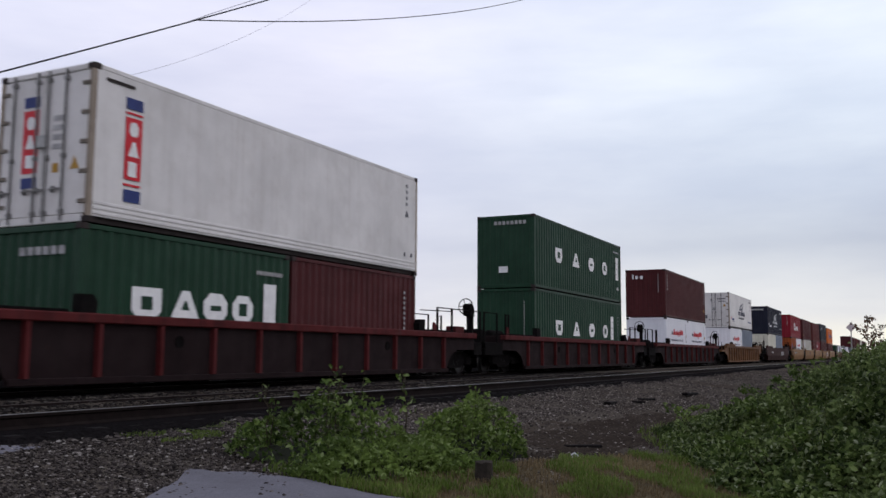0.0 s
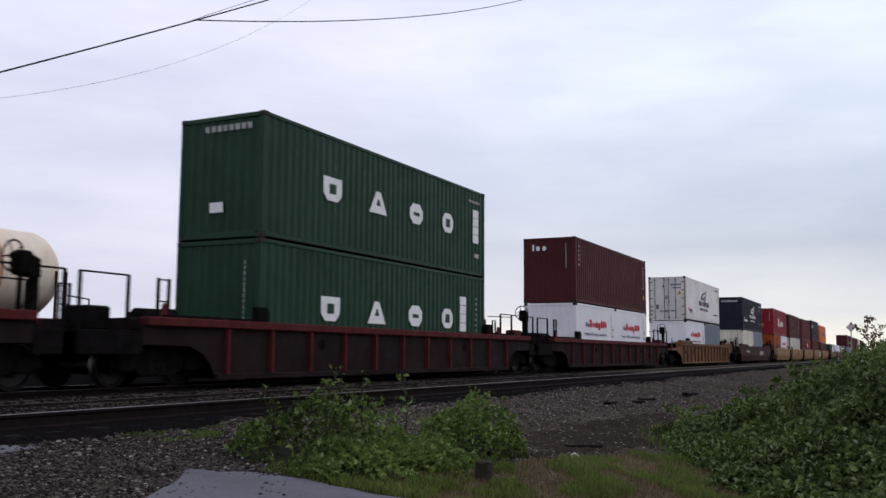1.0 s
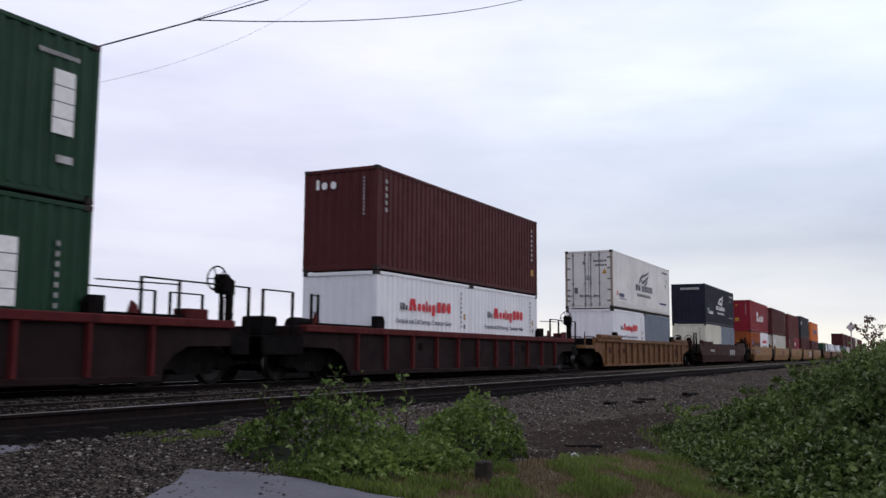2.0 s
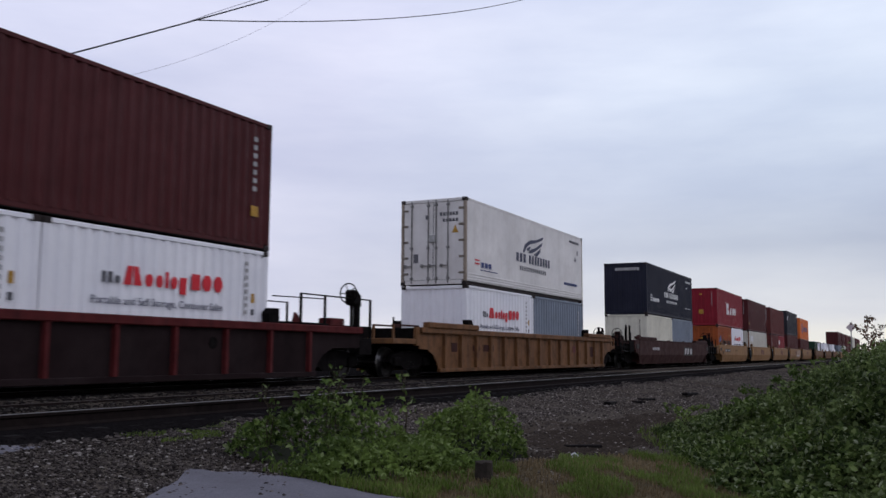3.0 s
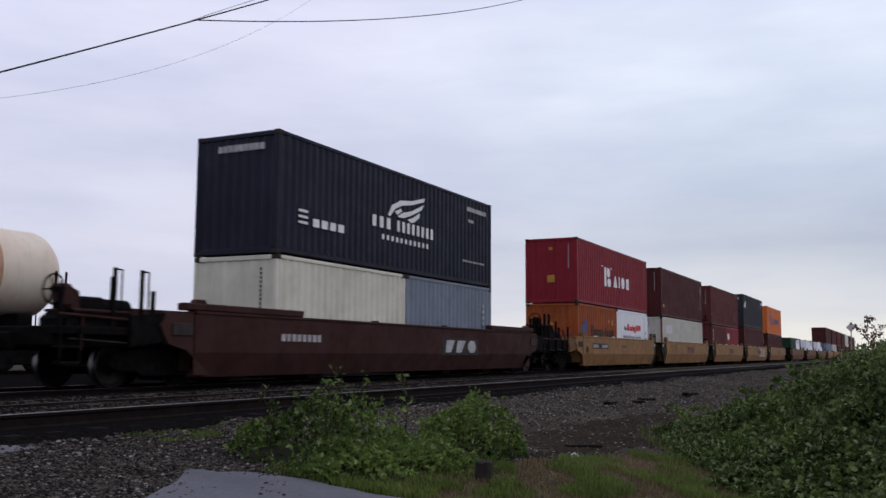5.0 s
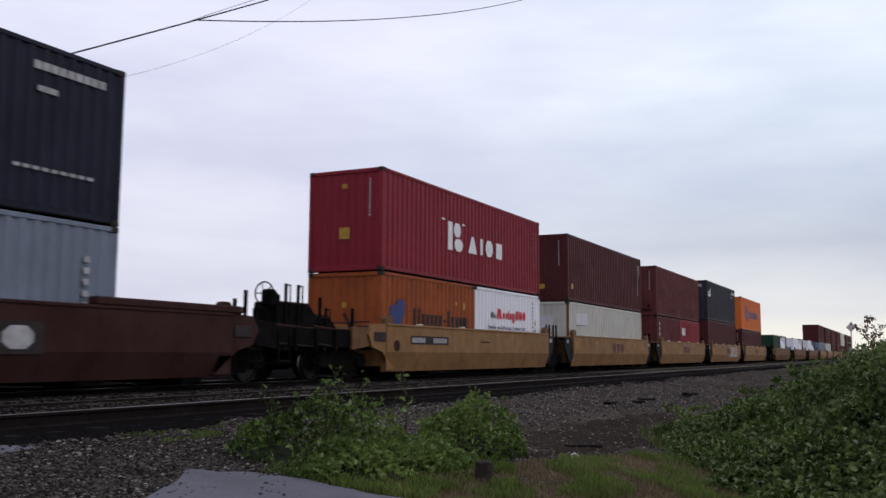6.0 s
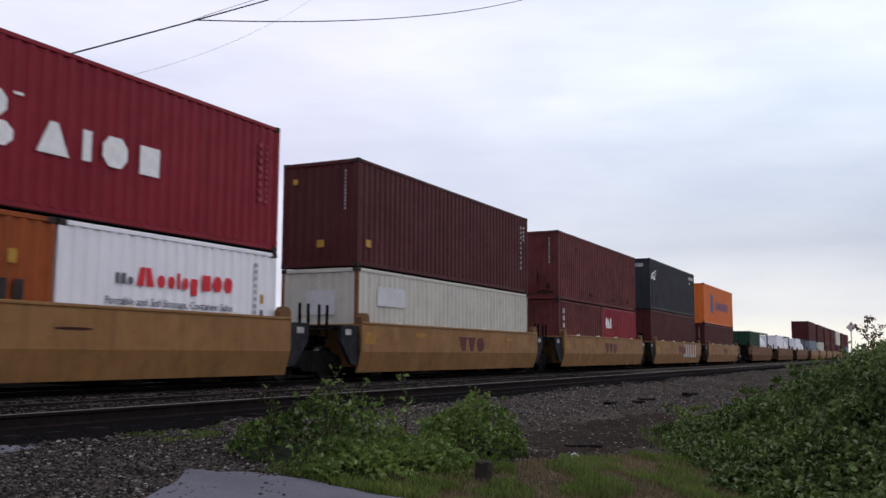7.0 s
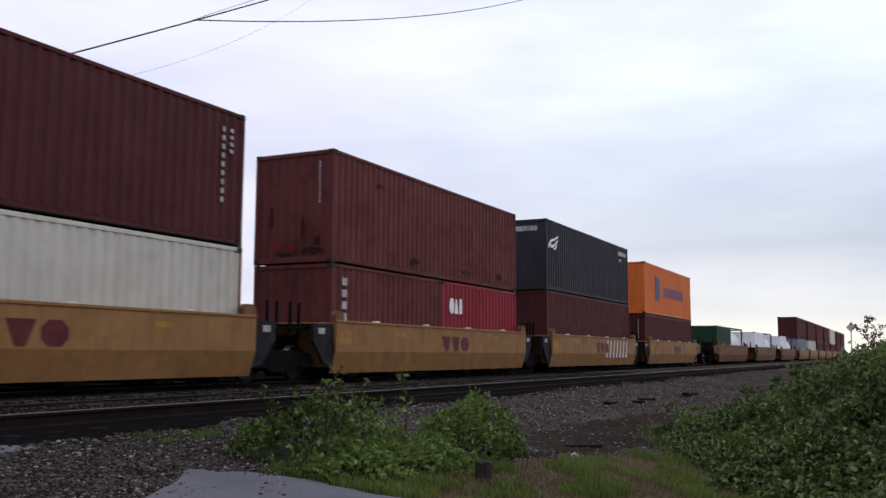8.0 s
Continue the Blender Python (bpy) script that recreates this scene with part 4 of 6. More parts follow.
def build_consist():
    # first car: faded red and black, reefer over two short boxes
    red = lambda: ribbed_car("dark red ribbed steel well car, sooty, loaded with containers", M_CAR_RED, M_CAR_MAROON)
    put_car(red(), 17.48)
    c = container("container", "green corrugated short container with white emblems", FT20, STD, M_GREEN, 11.28, FLOOR)
    emblem_row(c, (1.22, 2.22, 3.12, 4.02), 0.95, 0.84, 0.60)
    side_shape(c, "stripe_block", M_LETTER, [rect(5.12, 0.9, 5.55, 1.86)], "white upright block")
    side_shape(c, "number_marking", M_LETTER, bars_along(4.86, 5.8, 2.05, 2.14, 9), "row of small painted bars")
    end_shape(c, "number_marking", M_LETTER, bars_along(0.4, 1.6, 2.05, 2.2, 6), "row of small painted bars")
    c = container("container", "maroon corrugated short container, dull and scuffed", FT20, STD, M_MAROON, 17.44, FLOOR)
    side_shape(c, "number_marking", M_LETTER, bars_down(5.35, 2.1, 0.08, 1.3, 9) , "column of small painted bars")
    c = container("refrigerated_container", "off-white refrigerated container with red and blue emblem", FT40, HIGH, M_REEFER, 11.38, upper_z(STD), True, True, M_STAINED)
    side_shape(c, "emblem_band", M_MARK_BLUE, [rect(0.79, 2.23, 1.20, 2.44), rect(0.80, 0.48, 1.21, 0.71)], "blue painted blocks")
    side_shape(c, "emblem_band", M_MARK_RED, [rect(0.79, 0.90, 1.20, 2.07), rect(0.79, 2.13, 1.20, 2.17), rect(0.79, 0.78, 1.20, 0.82)], "red painted panel")
    side_shape(c, "emblem", M_LETTER, [lozenge(0.88, 1.72, 0.22, 0.27), wedge(0.87, 1.34, 0.26, 0.28), block(0.88, 0.96, 0.20, 0.28)], "plain white blocks", SIDE_Y - 0.007)
    side_shape(c, "warning_mark", M_MARK_GREY, [[(11.45, 1.65), (11.65, 1.65), (11.55, 1.85)]] + bars_down(11.5, 2.6, 0.07, 0.7, 4), "small grey marks")
    side_shape(c, "number_marking", M_MARK_GREY, [rect(11.4, 0.5, 11.47, 0.62), rect(11.8, 0.5, 11.87, 0.62)], "small grey marks")
    side_shape(c, "data_plate", M_CASTING, [rect(0.30, 2.62, 0.98, 2.68)], "thin dark plate")
    end_shape(c, "emblem_band", M_MARK_BLUE, [rect(1.36, 2.22, 1.76, 2.42), rect(1.36, 0.70, 1.76, 0.90)], "blue painted blocks", 0.010)
    end_shape(c, "emblem_band", M_MARK_RED, [rect(1.36, 0.98, 1.76, 2.16)], "red painted panel", 0.010)
    end_shape(c, "emblem", M_LETTER, [lozenge(1.46, 1.80, 0.20, 0.24), wedge(1.44, 1.44, 0.24, 0.26), block(1.46, 1.08, 0.20, 0.24)], "plain white blocks", 0.003)
    end_shape(c, "warning_mark", M_MARK_YELLOW, [[(0.28, 0.98), (0.50, 0.98), (0.39, 1.22)], rect(0.80, 0.95, 0.95, 1.12)], "small yellow plates", 0.008)
    end_shape(c, "number_marking", M_PALEMARK, bars_down(0.72, 2.0, 0.25, 0.7, 4), "block of faint bars", 0.008)

    # second car: two tall green boxes
    put_car(red(), 39.28)
    for z in (FLOOR, upper_z(HIGH)):
        c = container("container", "tall dark green corrugated container with white emblems", FT40, HIGH, M_GREEN, 33.19, z)
        emblem_row(c, (2.40, 4.60, 6.80, 8.92), 1.22 if z > 1 else 1.13, 0.92, 0.60)
        x = 11.22 if z > 1 else 10.25
        side_shape(c, "stripe_block", M_LETTER, bars_down(x, 2.22 if z > 1 else 2.17, 0.44, 1.13, 4, 0.06), "white upright block")
        side_shape(c, "number_marking", M_LETTER, [rect(x + 0.12, 0.62, x + 0.46, 0.75)] if z > 1 else bars_down(11.45, 2.2, 0.06, 1.4, 8, 0.5), "small painted bars")
        if z > 1:
            side_shape(c, "number_marking", M_PALEMARK, bars_along(10.9, 11.75, 2.44, 2.52, 9), "row of small painted bars")
            end_shape(c, "number_marking", M_PALEMARK, bars_along(0.35, 1.75, 2.52, 2.66, 8), "row of small painted bars")
            end_shape(c, "data_plate", M_LETTER, [rect(1.12, 0.62, 1.50, 0.86)], "white square plate")
        else:
            end_shape(c, "number_marking", M_PALEMARK, bars_down(0.42, 2.4, 0.03, 1.5, 12, 0.3), "thin upright bar")

    # third car: maroon long box over two white ones
    put_car(red(), 61.24)
    white_box(55.18, "white corrugated short container with red word blocks")
    white_box(61.27, "white corrugated short container with red word blocks")
    c = container("container", "dark maroon corrugated container, evenly painted", FT40, HIGH, M_MAROON, 55.15, upper_z(STD))
    end_shape(c, "emblem", M_LETTER, [rect(1.93, 2.32, 2.02, 2.60), lozenge(1.66, 2.32, 0.18, 0.20), lozenge(1.36, 2.32, 0.18, 0.20)], "small white painted block")
    end_bars(c, 0.42, HIGH)
    side_shape(c, "number_marking", M_LETTER, bars_down(0.42, 2.55, 0.10, 1.0, 5), "column of small painted bars")
    side_shape(c, "number_marking", M_PALEMARK, bars_down(11.55, 2.5, 0.12, 1.3, 7), "column of small painted bars")
    side_shape(c, "plate", M_MARK_YELLOW, [rect(11.5, 0.72, 11.75, 0.95)], "small yellow plate")

    # fourth car: yellow ribbed
    k4 = put_car(ribbed_car("weathered yellow ribbed well car with raised lips", M_CAR_YELLOW, M_CAR_YELLOW, 9.65, 8.4, 9.55, 1.42, 15, True, rib_w=0.14, brake=(9.24, -1.0, 1.68), rails=False), 83.85)
    side_shape(k4, "number_marking", M_CAR_BROWN, [rect(-5.98, 0.76, -5.47, 0.94), rect(-5.15, 0.74, -4.30, 0.96)], "dark faded number panels", -1.412, 0.006)
    side_shape(k4, "faded_emblem", M_MARK_MAROON, [rect(3.43, 0.72, 3.75, 1.0), rect(4.05, 0.72, 4.4, 1.0)], "faded maroon block", -1.412, 0.006)
    side_shape(k4, "grab_plate", M_CAR_BROWN, [rect(-7.55, 0.72, -7.15, 1.0), rect(6.45, 0.55, 6.9, 1.0)], "dark worn plate", -1.412, 0.006)
    white_box(77.80, "white corrugated short container with red word blocks")
    c = container("container", "grey-blue corrugated short container, faded paint", FT20, STD, M_GREYBLUE, 83.90, FLOOR)
    side_shape(c, "number_marking", M_PALEMARK, bars_down(5.3, 2.2, 0.10, 1.3, 8), "column of small painted bars")
    c = container("refrigerated_container", "off-white refrigerated container with a dark blue wing emblem", FT40, HIGH, M_REEFER, 77.75, upper_z(STD), True, True, M_STAINED)
    wing = [[(5.02, 1.56), (5.25, 1.88), (5.75, 2.08), (6.4, 2.16), (7.20, 2.36), (7.14, 2.24), (6.4, 2.04), (5.8, 1.94), (5.4, 1.78), (5.16, 1.56)],
            [(5.55, 1.58), (5.85, 1.74), (6.4, 1.86), (7.12, 2.14), (7.02, 1.98), (6.4, 1.74), (5.95, 1.60)], [(5.40, 1.72), (5.75, 1.84), (5.82, 1.78), (5.55, 1.64)],
            [(6.15, 1.58), (6.5, 1.68), (6.9, 1.88), (6.85, 1.72), (6.6, 1.57), (6.4, 1.51)]]
    side_shape(c, "wing_emblem", M_MARK_NAVY, wing, "dark blue wing shape")
    side_shape(c, "emblem", M_MARK_NAVY, bars_along(4.38, 5.45, 1.17, 1.50, 3, 0.40) + bars_along(5.68, 8.05, 1.17, 1.50, 8, 0.45), "dark blue word bars")
    side_shape(c, "emblem", M_MARK_GREY, bars_along(4.72, 7.60, 0.86, 1.02, 13, 0.55), "small grey word bars")
    side_shape(c, "emblem", M_MARK_BLUE, bars_along(1.21, 2.15, 0.64, 0.82, 3, 0.3) + bars_along(1.15, 2.6, 0.54, 0.57, 12, 0.3), "blue word bars")
    side_shape(c, "emblem", M_MARK_RED, [rect(0.70, 0.84, 1.05, 0.89), rect(0.70, 0.72, 1.05, 0.77)], "two red stripes")
    side_shape(c, "warning_mark", M_MARK_GREY, [[(11.05, 1.75), (11.3, 1.75), (11.17, 1.95)], rect(11.42, 2.05, 11.52, 2.25)] + bars_along(10.4, 11.7, 2.52, 2.62, 9), "small grey marks")
    side_shape(c, "emblem", M_MARK_BLUE, bars_along(9.7, 11.4, 0.66, 0.76, 14, 0.35), "row of small blue bars")
    end_shape(c, "warning_mark", M_MARK_YELLOW, [[(0.28, 1.72), (0.52, 1.72), (0.40, 1.98)]], "yellow warning triangle", 0.008)
    end_shape(c, "number_marking", M_MARK_GREY, bars_along(0.3, 1.0, 2.3, 2.42, 6) + bars_along(0.3, 0.9, 2.1, 2.2, 5), "rows of small bars", 0.008)
    end_shape(c, "data_plate", M_MARK_GREY, [rect(1.78, 0.75, 1.95, 1.05), rect(1.40, 2.2, 1.5, 2.35)], "small grey plates", 0.008)

    # fifth car: brown smooth sided
    k = put_car(smooth_car("dark brown smooth-sided well car, dusty", M_CAR_BROWN, 9.0, "outer", "outer", 1.46, 0.66, 0.17, (3.1, 1.1), True, 0.5), 107.5)
    brake_stand(k, -12.05, -1.2, 1.71, M_CAR_BROWN)
    end_gear(k, (-11.9, -10.2), 1.35, (-10.9, -10.24), 2.17)
    side_shape(k, "lettering_panel", M_CASTING, [rect(1.75, 0.62, 4.35, 1.14)], "black painted panel", -1.522, 0.004)
    side_shape(k, "emblem", M_FAINT, [[(1.98, 0.70), (2.34, 0.70), (2.62, 1.07), (2.05, 1.07)], [(2.72, 0.70), (3.10, 0.70), (3.40, 1.07), (2.82, 1.07)], lozenge(3.58, 0.70, 0.58, 0.37)], "pale worn block", -1.527, 0.004)
    side_shape(k, "number_marking", M_PALEMARK, bars_along(-6.2, -4.6, 0.92, 1.08, 8), "row of worn bars", -1.522, 0.004)
    c = container("container", "cream corrugated short container, slightly stained", FT20, STD, M_CREAM, 101.45, FLOOR)
    end_bars(c, 0.42, STD, M_CASTING)
    c = container("container", "grey-blue corrugated short container, faded paint", FT20, STD, M_GREYBLUE, 107.56, FLOOR)
    side_shape(c, "number_marking", M_PALEMARK, bars_down(5.3, 2.0, 0.12, 1.2, 6), "column of small painted bars")
    c = container("container", "navy corrugated container with a white wing emblem", FT40, HIGH, M_NAVY, 101.42, upper_z(STD))
    side_shape(c, "wing_emblem", M_LETTER, wing, "white wing shape")
    side_shape(c, "emblem", M_LETTER, bars_along(4.20, 5.35, 1.17, 1.48, 3, 0.5) + bars_along(5.55, 7.9, 1.17, 1.48, 8, 0.5) + bars_along(4.72, 7.60, 0.86, 1.00, 11, 0.6), "white word bars")
    side_shape(c, "emblem", M_LETTER, bars_along(1.42, 2.9, 0.78, 0.98, 4, 0.3) + [rect(0.82, 1.08, 1.20, 1.14), rect(0.82, 0.94, 1.20, 1.0), rect(0.82, 0.80, 1.20, 0.86)], "white word bars")
    side_shape(c, "number_marking", M_LETTER, bars_along(10.2, 11.75, 2.42, 2.56, 9, 0.15) + [rect(10.3, 2.05, 10.7, 2.15)] + bars_along(9.9, 11.6, 0.72, 0.78, 9), "rows of small white bars")
    end_shape(c, "number_marking", M_LETTER, bars_along(0.42, 1.8, 2.46, 2.62, 9, 0.12), "row of white bars")

    # five joined ochre units
    units = [("outer", "inner"), ("inner", "inner"), ("inner", "inner"), ("inner", "inner"), ("inner", "outer")]
    starts = [123.03, 138.65, 154.33, 169.79, 185.39]
    for i, (x, (a, b)) in enumerate(zip(starts, units)):
        k = put_car(smooth_car("ochre yellow smooth-sided articulated well car, dusty", M_CAR_OCHRE, 6.28, a, b, reach=4.6 if i == 0 else 2.9, truck_off=1.55), x + 6.1)
        if i:
            side_shape(k, "emblem", M_MARK_MAROON, [[(-0.30, 0.74), (-0.10, 0.74), (0.05, 1.18), (-0.55, 1.18)], [(0.32, 0.74), (0.52, 0.74), (0.70, 1.18), (0.12, 1.18)], lozenge(0.80, 0.74, 0.55, 0.44)], "maroon painted block", -1.522, 0.004)
            side_shape(k, "yellow_patch", M_PATCH, [rect(-3.4, 1.12, -2.8, 1.24), rect(3.3, 1.12, 3.75, 1.24), rect(-6.15, 0.9, -5.6, 1.2)], "brighter yellow patches", -1.522, 0.003)
        else:
            side_shape(k, "lettering_panel", M_CASTING, [rect(-4.95, 0.92, -2.55, 1.16)], "black painted panel", -1.522, 0.004)
            side_shape(k, "number_marking", M_PALEMARK, bars_along(-4.85, -4.05, 0.97, 1.11, 5) + bars_along(-3.55, -2.65, 0.97, 1.11, 6), "worn white bars", -1.527, 0.004)
            brake_stand(k, -11.05, -1.15, 1.99, M_STEEL_DARK)
            end_gear(k, (-10.85, -9.3), 1.78, (-10.54, -10.06), 2.24)
            end_gear(k, (-9.25, -8.4), 1.50, (-8.9,), 1.75)
            side_shape(k, "worn_paint", M_CAR_BROWN, [lozenge(-5.9, 0.72, 0.34, 0.30), lozenge(-0.2, 1.02, 0.8, 0.05)], "dark rusty scuff", -1.522, 0.003)
        if i < 4:
            truck(k, 7.82)
        if i == 3:
            side_shape(k, "worn_paint", M_PALEMARK, [[(0.9 + 0.55 * q, 0.55), (1.15 + 0.55 * q, 0.5), (1.35 + 0.55 * q, 1.3), (1.22 + 0.55 * q, 1.34), (1.1 + 0.55 * q, 0.8)] for q in range(7)], "pale sprayed strokes", -1.522, 0.003)

    # loads of the five units
    c = container("container", "orange corrugated short container, rust streaked", FT20, STD, M_ORANGE, 123.06, FLOOR)
    side_shape(c, "emblem", M_MARK_BLUE, [[(0.42, 1.3), (0.7, 1.1), (1.1, 1.15), (1.28, 1.5), (1.25, 1.85), (0.9, 1.87), (0.82, 1.68), (0.45, 1.68)]], "faded blue emblem")
    side_shape(c, "emblem", M_CASTING, [rect(1.82, 1.14, 1.98, 1.66), rect(2.10, 1.14, 2.22, 1.66)] + bars_along(2.36, 3.75, 1.16, 1.50, 5, 0.36) + [rect(3.78, 1.3, 3.95, 1.38), rect(4.05, 1.14, 4.2, 1.66)]
               + bars_along(4.34, 5.6, 1.16, 1.50, 4, 0.4), "dark worn word bars")
    side_shape(c, "plate", M_MARK_YELLOW, [rect(5.15, 1.75, 5.32, 1.98), rect(4.6, 1.85, 4.72, 1.98)], "small yellow plate")
    end_shape(c, "plate", M_MARK_YELLOW, [rect(1.15, 1.6, 1.28, 1.75)], "small yellow plate")
    white_box(129.17, "white corrugated short container with red word blocks")
    c = container("container", "bright red corrugated container with white emblems", FT40, HIGH, M_RED, 123.03, upper_z(STD))
    side_shape(c, "emblem", M_LETTER, [rect(4.08, 1.0, 4.40, 1.90), lozenge(4.50, 1.46, 0.50, 0.44), lozenge(4.56, 1.0, 0.58, 0.40), rect(3.64, 1.90, 3.86, 1.95), rect(5.12, 1.88, 5.30, 1.93)], "large white painted block")
    side_shape(c, "emblem", M_LETTER, [wedge(5.60, 1.04, 0.66, 0.56), rect(6.55, 1.06, 6.74, 1.61), lozenge(7.00, 1.06, 0.58, 0.56), block(7.90, 1.06, 0.50, 0.55)], "white painted block")
    side_shape(c, "number_marking", M_SCRAPE_PALE, bars_down(11.45, 2.4, 0.10, 1.4, 8) + bars_down(11.7, 2.4, 0.06, 1.4, 10), "column of faint bars")
    end_shape(c, "plate", M_MARK_YELLOW, [rect(1.05, 0.92, 1.40, 1.24), rect(1.15, 2.35, 1.32, 2.48)], "yellow plate")
    end_bars(c, 0.38, HIGH, M_PALEMARK)
    c = container("container", "pale grey corrugated container with rusty edges", FT40, STD, M_PALEGREY, 138.68, FLOOR, post_mat=M_POST_RUST)
    side_shape(c, "faded_panel", M_FADED, [rect(1.02, 1.62, 2.56, 2.14)], "paler painted panel")
    end_shape(c, "faded_panel", M_FADED, [rect(0.7, 1.35, 1.6, 2.0)], "paler painted panel")
    c = container("container", "brownish maroon corrugated container, lightly worn", FT40, HIGH, M_MAROON, 138.65, upper_z(STD))
    end_bars(c, 0.38, HIGH)
    end_shape(c, "plate", M_MARK_YELLOW, [rect(1.05, 0.55, 1.28, 0.75), rect(1.95, 2.3, 2.1, 2.45)], "yellow plate")
    side_shape(c, "plate", M_MARK_YELLOW, [rect(0.42, 0.55, 0.68, 0.75)], "yellow plate")
    side_shape(c, "number_marking", M_PALEMARK, bars_down(11.45, 2.5, 0.08, 1.7, 9) + bars_down(11.7, 2.5, 0.10, 0.6, 4), "column of small painted bars")
    c = container("container", "maroon corrugated short container, worn", FT20, STD, M_BROWN, 154.36, FLOOR)
    side_shape(c, "number_marking", M_LETTER, bars_down(0.47, 2.25, 0.22, 1.5, 5, 0.35), "column of white bars")
    c = container("container", "red corrugated short container with a white emblem", FT20, STD, M_RED, 160.47, FLOOR)
    side_shape(c, "emblem", M_LETTER, [lozenge(0.52, 1.60, 0.32, 0.48), wedge(0.86, 1.60, 0.30, 0.46), rect(1.24, 1.60, 1.42, 2.08)], "plain white block")
    c = container("container", "rusty brown corrugated container with scraped patches", FT40, HIGH, M_BROWN, 154.33, upper_z(STD))
    end_bars(c, 0.38, HIGH)
    for cy, cz, w, h, seed in ((1.25, 0.42, 0.24, 0.22, 1), (1.72, 0.46, 0.30, 0.30, 2), (1.52, 0.30, 0.12, 0.10, 3)):
        end_shape(c, "scrape", M_SCRAPE, [blotch(cy, cz, w, h, seed)], "dull red scraped patch", 0.016)
    for cy, cz, w, h, seed in ((0.62, 0.32, 0.75, 0.16, 4), (1.50, 0.24, 0.46, 0.12, 5), (0.45, 0.55, 0.22, 0.26, 6), (0.92, 0.9, 0.10, 0.6, 7), (1.9, 1.2, 0.12, 0.7, 8)):
        end_shape(c, "rust_stain", M_RUST, [blotch(cy, cz, w, h, seed)], "dark rusty stain", 0.014)
    for cx, cz, w, h, seed in ((4.4, 0.40, 0.5, 0.18, 11), (7.9, 0.36, 0.7, 0.14, 12), (8.4, 1.7, 0.10, 0.5, 13), (2.3, 2.3, 0.3, 0.12, 14), (10.6, 0.42, 0.4, 0.2, 15)):
        side_shape(c, "rust_stain", M_SCRAPE if seed == 13 else M_RUST, [blotch(cx, cz, w, h, seed)], "dark rusty stain")
    c = container("container", "tall maroon corrugated container, dull paint", FT40, HIGH, M_MAROON, 169.82, FLOOR)
    c = container("container", "slate blue corrugated container with white emblem", FT40, HIGH, M_SLATE, 169.79, upper_z(HIGH))
    side_shape(c, "wing_emblem", M_LETTER, [[(0.9 + (px - 6.3) * 0.55, pz * 0.75 + 0.55) for px, pz in w] for w in wing], "small white wing shape")
    side_shape(c, "number_marking", M_LETTER, bars_along(10.4, 11.8, 2.4, 2.6, 9, 0.1) + [rect(10.5, 2.1, 10.9, 2.22)], "rows of small white bars")
    end_shape(c, "number_marking", M_LETTER, bars_along(0.4, 1.8, 2.42, 2.62, 9, 0.12), "row of white bars")
    c = container("container", "maroon corrugated container, dull paint", FT40, STD, M_MAROON, 185.42, FLOOR)
    end_bars(c, 0.38, STD)
    c = container("container", "bright orange corrugated container with blue emblem", FT40, HIGH, M_ORANGE2, 185.39, upper_z(STD))
    side_shape(c, "emblem", M_MARK_BLUE, [[(2.3, 1.0), (3.3, 0.8), (3.5, 1.3), (3.5, 2.1), (2.4, 2.3), (2.6, 1.7)]], "blue painted emblem")
    side_shape(c, "emblem", M_MARK_BLUE, bars_along(4.6, 10.0, 1.15, 1.75, 9, 0.45), "dark blue word bars")

    # three joined units with boxes and tanks
    for i, x in enumerate((207.0, 226.9, 246.6)):
        put_car(smooth_car("yellow-brown articulated well car, in shade", M_CAR_YELLOW, 6.9, "inner" if i else "outer", "inner" if i < 2 else "outer", reach=2.2), x + 6.1)
        container("container", "green corrugated short container" if i == 0 else "white corrugated short container, clean", FT20, STD, M_GREEN if i == 0 else M_WHITE, x, FLOOR)
        tank_container(x + 6.13)
        if i < 2:
            truck(MOVERS[-3][0], 8.4)
    # distant double stacks
    far = [(266.0, M_MAROON, M_GREYBLUE), (281.6, M_MAROON, M_PALEGREY), (297.2, M_BROWN, M_MAROON), (312.8, M_MAROON, M_BROWN), (328.4, M_CREAM, M_MAROON), (346.0, M_MAROON, M_BROWN), (361.6, M_BROWN, M_GREYBLUE)]
    for i, (x, up, dn) in enumerate(far):
        put_car(smooth_car("ochre articulated well car far down the train", M_CAR_OCHRE, 6.28, "inner", "inner"), x + 6.1)
        truck(MOVERS[-1][0], 7.82)
        container("container", "corrugated container in a distant stack", FT40, STD, dn, x, FLOOR)
        container("container", "corrugated container in a distant stack", FT40, HIGH, up, x, upper_z(STD))


